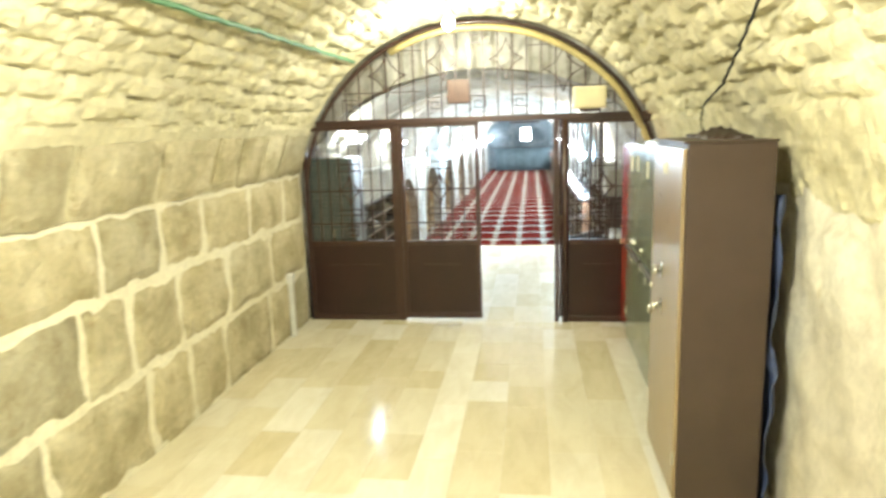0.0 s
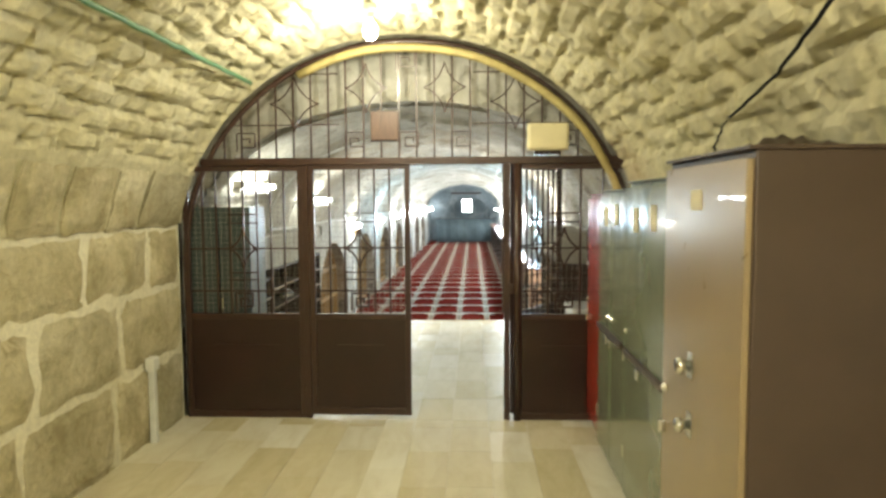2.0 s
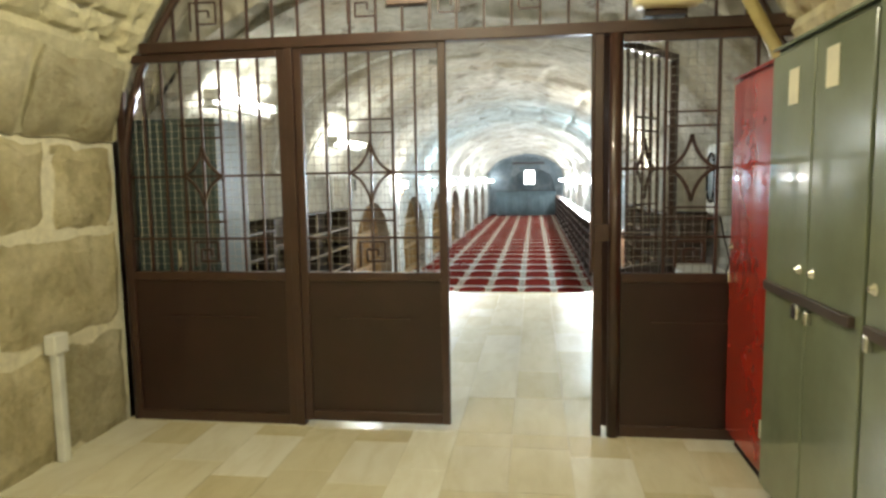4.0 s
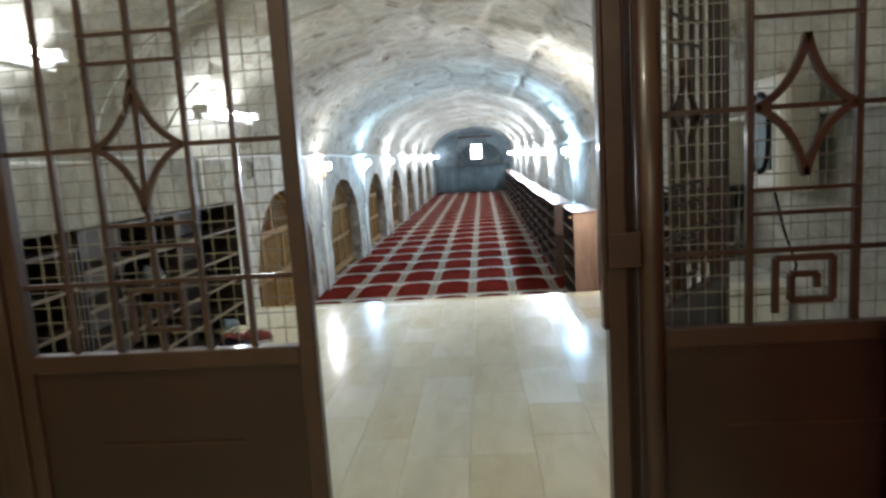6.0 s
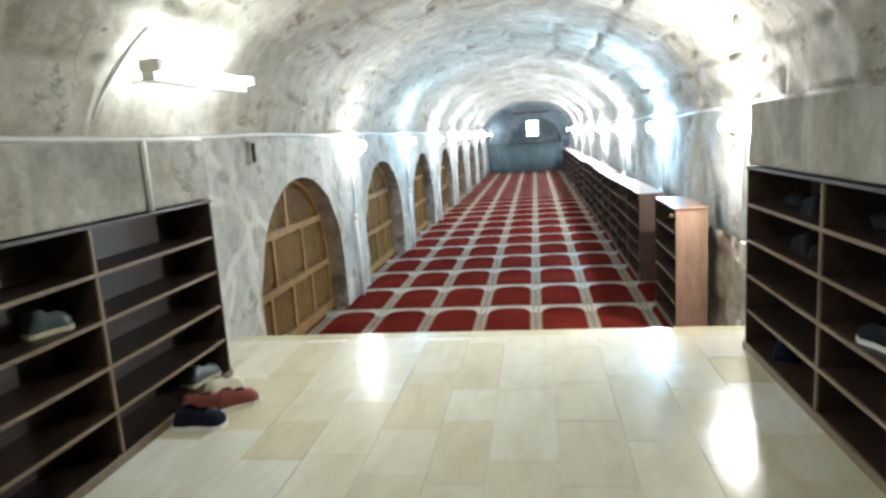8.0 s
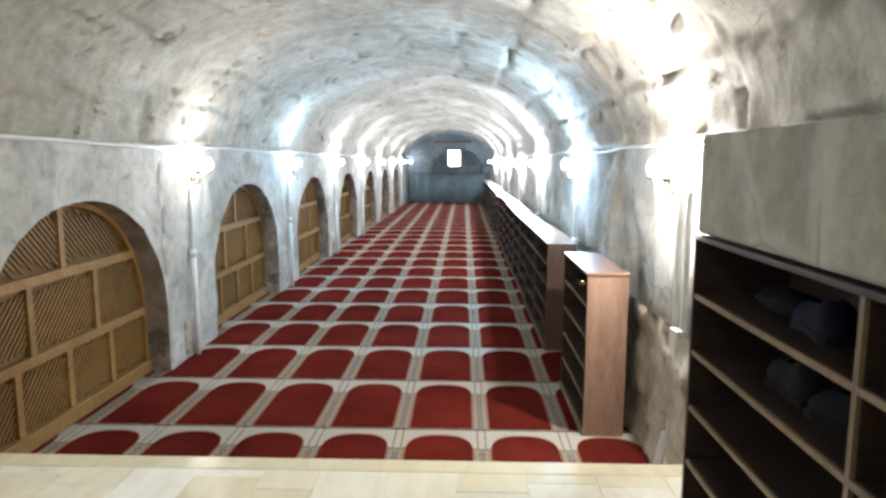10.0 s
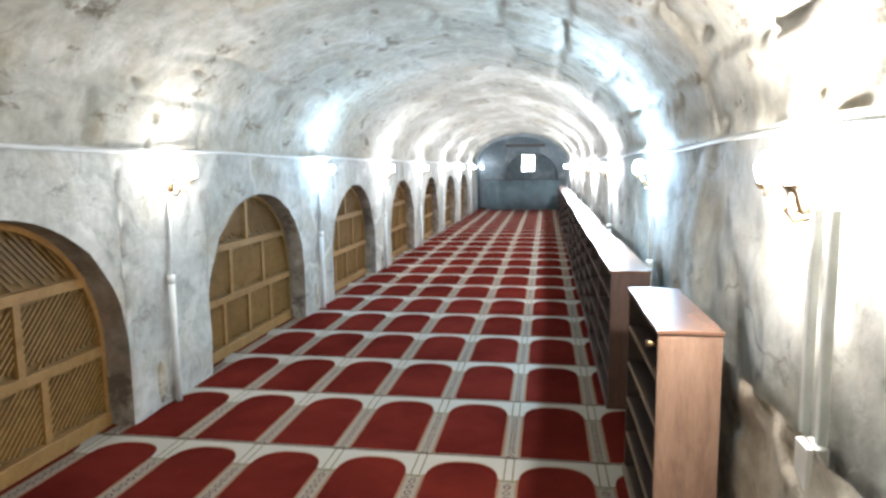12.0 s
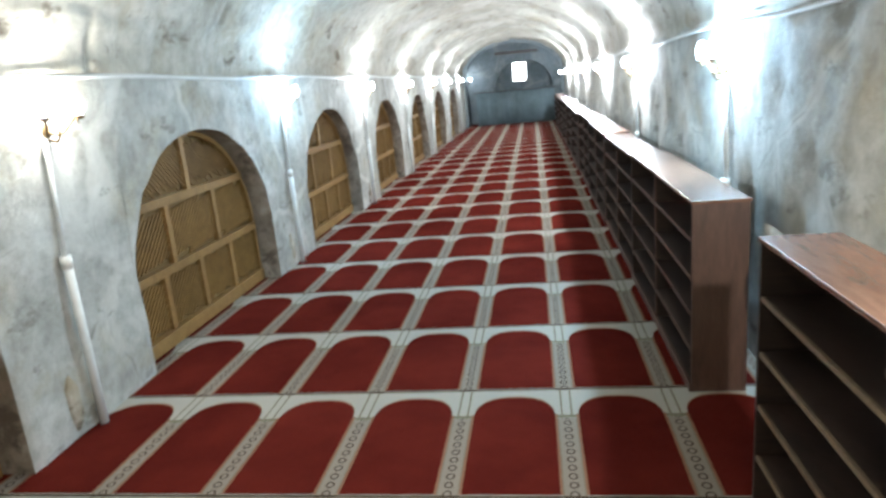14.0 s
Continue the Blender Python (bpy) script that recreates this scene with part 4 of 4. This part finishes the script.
soft_bag((1.32, 3.75, 0.886), (0.08, 0.14, 0.04), M_BLACK, "dark cloth bundle on the upper shelf")


def tube_light(x, y0, y1, z, watts):
    e = empty("tube_light", (x, (y0 + y1) / 2, z), "lit fluorescent tube on a white batten under the vault", "lamp", "fluorescent tubes")
    h = (y1 - y0) / 2
    part("batten", box(-0.06, 0.005, -h, h, -0.075, -0.03, 0.006), M_WHITE, e)
    part("tube", tube([(0.035, -h + 0.03, 0.0), (0.035, h - 0.03, 0.0)], 0.016, 8), M_TUBE, e, "glowing tube", True)
    part("tube", tube([(-0.025, -h + 0.03, 0.012), (-0.025, h - 0.03, 0.012)], 0.016, 8), M_TUBE, e, "glowing tube", True)
    for s in (-1, 1):
        part("socket", box(-0.05, 0.058, s * h - 0.03, s * h + 0.03, -0.03, 0.035, 0.006), M_WHITE, e)
    for s in (-0.6, 0.6):
        part("bracket", box(-0.26, -0.06, s * h - 0.012, s * h + 0.012, -0.065, -0.04), M_WHITE, e)
    lamp = bpy.data.lights.new("tube_glow", "AREA")
    lamp.shape, lamp.size, lamp.size_y, lamp.energy, lamp.color = "RECTANGLE", 0.06, 2 * h, watts, (0.90, 0.97, 1.0)
    ob = new("tube_glow", lamp)
    ob.matrix_world = Matrix.Translation((x + 0.07, (y0 + y1) / 2, z)) @ pose(0, 0, 0, 0, -50, 0)


tube_light(-2.04, 3.35, 4.5, 1.84, 17)
tube_light(-2.02, 0.64, 1.6, 1.98, 12)

cab = empty("steel_cabinet", (-2.1, 0.16, 0), "tall grey-teal steel cabinet behind the screen", "cabinet")
part("body", box(-0.2, 0.33, 0.0, 0.42, 0.06, 1.78, 0.006), M_TEAL, cab)
part("door", box(-0.19, 0.062, -0.016, -0.002, 0.08, 1.76, 0.004), M_TEAL, cab)
part("door", box(0.068, 0.32, -0.016, -0.002, 0.08, 1.76, 0.004), M_TEAL, cab)
part("plinth", box(-0.18, 0.31, 0.02, 0.40, 0.0, 0.06), M_BLACK, cab)
part("handle", box(0.08, 0.1, -0.04, -0.016, 0.85, 1.0, 0.004), M_CHROME, cab, "chrome handle")

cooler = empty("wall_dispenser", (1.47, 1.35, 1.12), "white plastic dispenser with a dark oval window", "dispenser")
part("body", box(-0.13, 0.05, -0.17, 0.17, 0.0, 0.5, 0.03), M_WHITE, cooler)
part("window", box(-0.137, -0.128, -0.11, 0.11, 0.1, 0.42, 0.003), M_TEAL, cooler, "dark oval window")
rr = [(-0.138, 0.11 * math.cos(a) * (1 - 0.1 * math.cos(2 * a)), 0.26 + 0.17 * math.sin(a)) for a in (math.tau * k / 24 for k in range(24))]
part("window_rim", tube(rr, 0.012, 6, close=True), M_BLACK, cooler, "", True)
cab2 = empty("cool_box", (1.36, 1.76, 0), "pale plastic cool box standing on the marble floor", "box")
part("body", box(-0.17, 0.17, -0.3, 0.3, 0.0, 0.62, 0.03), M_WHITE, cab2)
part("lid", box(-0.18, 0.18, -0.31, 0.31, 0.62, 0.68, 0.02), M_WHITE, cab2)
lead = [(1.40, 1.35, 1.12), (1.42, 1.3, 0.95), (1.44, 1.22, 0.8), (1.40, 1.2, 0.69)]
tagged(link_mesh("power_lead", tube(lead, 0.006, 6), M_BLACK, smooth=True), "black power lead hanging below the dispenser", "cable")

# ---- gallery things ----


def lattice_door(yc, k):
    e = empty("lattice_door", (LW - 0.2, yc, CARPET), "honey-coloured wooden lattice door filling an arched recess", "door", "lattice doors of the arched recesses")
    hw = ARCH_HW - 0.015
    spr, top = ARCH_SPR - CARPET, ARCH_TOP - CARPET - 0.015

    def head(y):
        return spr + (top - spr) * math.sqrt(max(0.0, 1 - (abs(y) / hw) ** 2.2))
    ys = [hw * math.sin(math.pi * (i / 24 - 0.5)) for i in range(25)]
    bm = bmesh.new()
    lo, hi = [bm.verts.new((-0.03, y, 0.02)) for y in ys], [bm.verts.new((-0.03, y, head(y))) for y in ys]
    for i in range(24):
        bm.faces.new((lo[i], lo[i + 1], hi[i + 1], hi[i]))
    part("backing", bm, M_LATTICE_BACK, e)
    arch = [(0.0, y, head(y)) for y in ys]
    part("arch_frame", tube([(0, -hw, 0.05)] + arch + [(0, hw, 0.05)], 0.035, 4), M_FRAME, e)
    part("bottom_rail", box(-0.02, 0.05, -hw, hw, 0.0, 0.11, 0.006), M_FRAME, e)
    rails = [0.56, 1.08]
    for z in rails:
        q = hw * (1 - max(0.0, (z - spr) / (top - spr)) ** 2) ** (1 / 2.2)
        part("rail", box(-0.02, 0.035, -q, q, z - 0.035, z + 0.035, 0.004), M_FRAME, e)
    spans = []
    for (z0, z1, cuts) in ((0.11, 0.525, (-0.55, 0.0, 0.55)), (0.595, 1.045, (-0.38, 0.38)), (1.115, 1.6, (0.0,))):
        for y in cuts:
            zt = min(z1, head(y) - 0.03)
            part("muntin", box(-0.018, 0.028, y - 0.03, y + 0.03, z0, zt, 0.003), M_FRAME, e)
        edges = [-hw, *cuts, hw]
        for i, (a, b) in enumerate(zip(edges, edges[1:])):
            spans.append((a + 0.03, b - 0.03, z0, z1, (i + len(spans)) % 2))
    for a, b, z0, z1, way in spans:
        bm = bmesh.new()
        d = 0.052 if k < 3 else 0.09
        s = 1 if way else -1
        n = int(((b - a) + (z1 - z0)) / d) + 1
        for i in range(n):
            pts = []
            c = i * d
            for f in range(13):
                u = (b - a) * f / 12
                z = z0 + c - u
                y = a + u if s > 0 else b - u
                if z0 <= z <= min(z1, head(y) - 0.02):
                    pts.append((0.0, y, z))
            if len(pts) > 1:
                tube([pts[0], pts[-1]], 0.011, 4, bm)
        if len(bm.faces):
            part("lattice", bm, M_LATTICE, e, "diagonal wooden slats")
        else:
            bm.free()


for k, y in enumerate(ARCH_Y):
    lattice_door(y, k)


def sconce(x, y, side, colour, glow, watts, pipe=True):
    e = empty("wall_lamp", (x, y, 1.2), "lit brass scroll-armed wall lamp with a conduit below", "lamp", "wall lamps of the gallery")
    s = side
    part("plate", turned([(0.035, 0.0), (0.04, 0.006), (0.02, 0.014)], (0, 0, 0), 12), M_BRASS, e).matrix_local = pose(0, 0, 0, 0, 90 * s, 0)
    bm = bmesh.new()
    for w in (-1, 1):
        tube([(s * (0.01 + 0.11 * f), w * (0.14 * f), 0.03 * math.sin(math.pi * 1.6 * f + math.pi) + 0.05 * f * f) for f in (i / 12 for i in range(13))], 0.009, 6, bm)
        tube([(s * 0.12, w * (0.14 + 0.03 * math.cos(a)), 0.05 + 0.03 * math.sin(a)) for a in (0.5 * k for k in range(9))], 0.006, 5, bm)
    tube([(s * 0.005, 0, -0.05), (s * 0.06, 0, -0.06), (s * 0.09, 0, -0.02), (s * 0.06, 0, 0.02)], 0.008, 6, bm)
    part("scroll_arm", bm, M_BRASS, e, "curled brass arm", True)
    for w in (-1, 1):
        part("cup", turned([(0.012, 0.05), (0.028, 0.065), (0.03, 0.075)], (s * 0.12, w * 0.14, 0.0), 10), M_BRASS, e)
        part("bulb", turned([(0.02, 0.075), (0.034, 0.11), (0.036, 0.14), (0.022, 0.175), (0.006, 0.19)], (s * 0.12, w * 0.14, 0), 10), glow, e, "glowing glass bulb", True)
    bulb_light(x + s * 0.055, y, 1.36, watts, colour, 0.04)
    if pipe:
        c = empty("conduit_pipe", (x + s * 0.005, y - 0.1, CARPET), "white plastic conduit running down the wall", "pipe", "conduits of the gallery")
        part("upper_pipe", tube([(s * 0.01, 0.06, 1.66), (s * 0.012, 0.03, 1.3), (s * 0.012, 0, 1.0)], 0.014, 8), M_PIPE, c, "", True)
        part("lower_pipe", tube([(s * 0.02, 0, 1.0), (s * 0.025, 0, 0.0)], 0.026, 8), M_PIPE, c, "", True)
        part("collar", tube([(s * 0.018, 0, 1.02), (s * 0.018, 0, 0.95)], 0.033, 8), M_WHITE, c, "", True)


for k, y in enumerate(LAMP_L):
    cool = k == 1
    sconce(LW + 0.02, y, 1, COOL if cool else CREAM if k == 0 else NEUTRAL, M_GLOW_COOL if cool else M_GLOW, (70 if k == 0 else 150) if y < FAR else 14, y < FAR)
for k, y in enumerate(LAMP_R):
    cool = k == 1
    sconce(RW + 0.005, y, -1, COOL if cool else CREAM if k == 0 else NEUTRAL, M_GLOW_COOL if cool else M_GLOW, (310 if k == 0 else 330) if y < FAR else 14, 0 < k and y < FAR)
trunk = empty("cable_trunking", (RW - 0.01, 5.45, CARPET), "pair of white cable trunks with a junction box", "trunking")
part("trunk", box(-0.03, 0.0, -0.02, 0.015, 0.25, 1.7, 0.004), M_PIPE, trunk)
part("trunk", box(-0.03, 0.0, -0.155, -0.12, 0.25, 1.7, 0.004), M_PIPE, trunk)
part("junction_box", box(-0.07, 0.0, -0.18, -0.07, 0.78, 0.93, 0.006), M_WHITE, trunk)
part("trunk_foot", tube([(-0.03, 0.0, 0.27), (-0.1, -0.03, 0.0)], 0.03, 6), M_PIPE, trunk)
part("trunk_foot", tube([(-0.03, -0.13, 0.27), (-0.1, -0.18, 0.0)], 0.03, 6), M_PIPE, trunk)

for side, x, sgn in (("west", LW, 1), ("east", RW, -1)):
    pts = [(x + sgn * (0.035 + 0.01 * math.sin(y * 3.1)), y, SPRING + 0.012 * math.sin(y * 1.9 + x) - (0.03 * abs(math.sin((y - 5.5) * math.pi / 3.65)) if sgn < 0 else 0.0)) for y in ((2.30 if sgn > 0 else 0.7) + 0.35 * i for i in range(81 if sgn > 0 else 86))]
    if sgn > 0:
        bend = [(p[0] - q[0] * 0.055, 2.26 + 0.4 * t, p[1] - q[1] * 0.055) for t, (p, q) in ((0.02 * i, gallery_profile(0.02 * i)) for i in range(20, 0, -1))]
        pts = bend + pts
    ob = link_mesh("wall_conduit", tube(pts, 0.014, 6), M_PIPE, smooth=True)
    tagged(ob, "thin pale conduit running along the wall under the vault", "pipe")
drop = [(p[0] - q[0] * 0.05, 3.12 + 1.6 * t, p[1] - q[1] * 0.05) for t, (p, q) in ((0.015 * i, gallery_profile(0.015 * i)) for i in range(11, 1, -1))]
tagged(link_mesh("lamp_conduit", tube(drop, 0.012, 6), M_PIPE, smooth=True), "thin pale conduit from the wall run up to the tube light", "pipe")
riser = tube([(-1.99, 3.1, 1.105), (-1.99, 3.1, 1.455)], 0.014, 6)
tagged(link_mesh("riser_pipe", riser, M_PIPE, smooth=True), "short pale pipe rising to the wall conduit", "pipe")
for k, yy in enumerate(LAMP_L[:3]):
    hole = bmesh.new()
    bmesh.ops.create_icosphere(hole, subdivisions=2, radius=1.0)
    for v in hole.verts:
        f = 1 + 0.3 * fbm(v.co.x * 2 + k, v.co.y * 2, v.co.z * 2, 3)
        v.co = Vector((v.co.x * 0.035, v.co.y * 0.055 * f, v.co.z * 0.17 * f))
    h = link_mesh("broken_plaster", hole, M_PLINTH, smooth=True)
    h.location = (LW + 0.0, yy - 0.24, CARPET + 0.2)
    tagged(h, "dark broken patch of plaster beside a conduit foot", "damage", kind="structure")
vent = empty("wall_vent", (LW + 0.0, 5.05, 1.26), "small dark vent slot in the plaster", "vent")
part("frame", box(-0.02, 0.035, -0.05, 0.05, 0.0, 0.18, 0.004), M_GREY, vent)
part("slot", box(0.036, 0.04, -0.035, 0.035, 0.015, 0.165), M_BLACK, vent)

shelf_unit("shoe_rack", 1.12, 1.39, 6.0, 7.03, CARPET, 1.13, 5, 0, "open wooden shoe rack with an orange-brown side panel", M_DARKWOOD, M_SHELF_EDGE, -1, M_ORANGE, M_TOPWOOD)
y = 8.05
k = 0
while y < 29.5:
    w = 2.2
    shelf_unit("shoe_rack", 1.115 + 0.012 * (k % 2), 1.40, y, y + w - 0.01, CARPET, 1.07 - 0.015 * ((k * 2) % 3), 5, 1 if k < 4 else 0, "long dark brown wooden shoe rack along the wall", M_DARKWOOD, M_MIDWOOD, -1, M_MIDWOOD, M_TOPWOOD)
    y += w
    k += 1
knob = turned([(0.012, 0), (0.012, 0.02), (0.02, 0.03), (0.015, 0.045)], (0, 0, 0), 10)
bolt = link_mesh("brass_hook", knob, M_BRASS, smooth=True)
bolt.matrix_world = pose(1.118, 6.03, 0.56, 0, -90, 0)
tagged(bolt, "small brass hook on the rack's front edge", "hook")

# ---- pieces: wall stones and floor tiles ----


def stone_mesh(w, h, seed):
    """A squared block face about 4 cm proud, with an uneven front and worn edges."""
    bm = bmesh.new()
    nx, nz = max(3, int(w / 0.06)), max(3, int(h / 0.065))
    g = []
    for i in range(nz + 1):
        row = []
        for j in range(nx + 1):
            u, v = j / nx, i / nz
            e = min(u * w, (1 - u) * w, v * h, (1 - v) * h)
            d = 0.050 - 0.020 * max(0.0, 1 - e / 0.05) + 0.016 * fbm(u * w * 5 + seed, v * h * 5, seed, 4)
            wob = 0.034 * fbm(u * 3 + seed, v * 3, 2.0, 2)
            row.append(bm.verts.new((d, u * w + wob, v * h + wob)))
        g.append(row)
    for a, c in zip(g, g[1:]):
        for j in range(nx):
            bm.faces.new((a[j], a[j + 1], c[j + 1], c[j]))
    ring = g[0] + [r[-1] for r in g[1:]] + g[-1][-2::-1] + [r[0] for r in g[-2:0:-1]]
    back = [bm.verts.new((0.0, v.co.y, v.co.z)) for v in ring]
    for i in range(len(ring)):
        j = (i + 1) % len(ring)
        bm.faces.new((ring[j], ring[i], back[i], back[j]))
    me = bpy.data.meshes.new("stone")
    bm.to_mesh(me)
    bm.free()
    me.materials.append(M_ENT_STONE)
    return me


rng = random.Random(4)
for z0, z1 in ((0.0, 0.575), (0.615, 1.135), (1.175, 1.62)):
    y = -0.02
    while y > -8.2:
        w = rng.uniform(0.42, 1.0)
        shared("stone", stone_mesh(w - 0.055, z1 - z0 - 0.015, rng.uniform(0, 50)), wall_e_left, (LW - 0.03, y - w + 0.04, z0 + rng.uniform(-0.006, 0.006)))
        y -= w


y = -0.03
while y > -8.2:
    w = rng.uniform(0.4, 0.85)
    st = shared("stone", stone_mesh(w - 0.05, 0.42, rng.uniform(0, 50)), wall_e_left)
    st.matrix_local = pose(-2.330, y - w + 0.05, 1.648, 0, 17.4, 0)
    y -= w


def tile_mesh(w, d, mat):
    bm = bmesh.new()
    b = 0.0012
    lo = [bm.verts.new(p) for p in ((0, 0, -0.012), (w, 0, -0.012), (w, d, -0.012), (0, d, -0.012))]
    hi = [bm.verts.new(p) for p in ((b, b, 0), (w - b, b, 0), (w - b, d - b, 0), (b, d - b, 0))]
    bm.faces.new(hi)
    for i in range(4):
        j = (i + 1) % 4
        bm.faces.new((lo[i], lo[j], hi[j], hi[i]))
    me = bpy.data.meshes.new("tile")
    bm.to_mesh(me)
    bm.free()
    me.materials.append(mat)
    return me


COLS = [(-2.33 + 0.2925 * k, 0.2915) for k in range(6)] + [(-0.575, 0.248)] + [(-0.326 + 0.30 * k, 0.299) for k in range(7)]
TILES = {}
for cx0, cw in COLS:
    y = A_END + rng.uniform(0, 0.4)
    while y < EDGE - 0.13:
        d = rng.choice((0.4, 0.5, 0.6, 0.6, 0.8)) if y > -7.5 else 1.2
        d = min(d, EDGE - 0.122 - y)
        if d < 0.08:
            break
        if y < -0.12 < y + d and y + d > 0.02:
            d = -0.04 - y if -0.04 - y > 0.15 else d
        mat = M_PALE if cw == 0.248 and y < -0.05 else M_MARBLE
        key = (cw, round(d, 3), mat.name)
        if key not in TILES:
            TILES[key] = tile_mesh(cw, d - 0.001, mat)
        shared("tile", TILES[key], floor_a, (cx0, y, 0.0))
        y += d
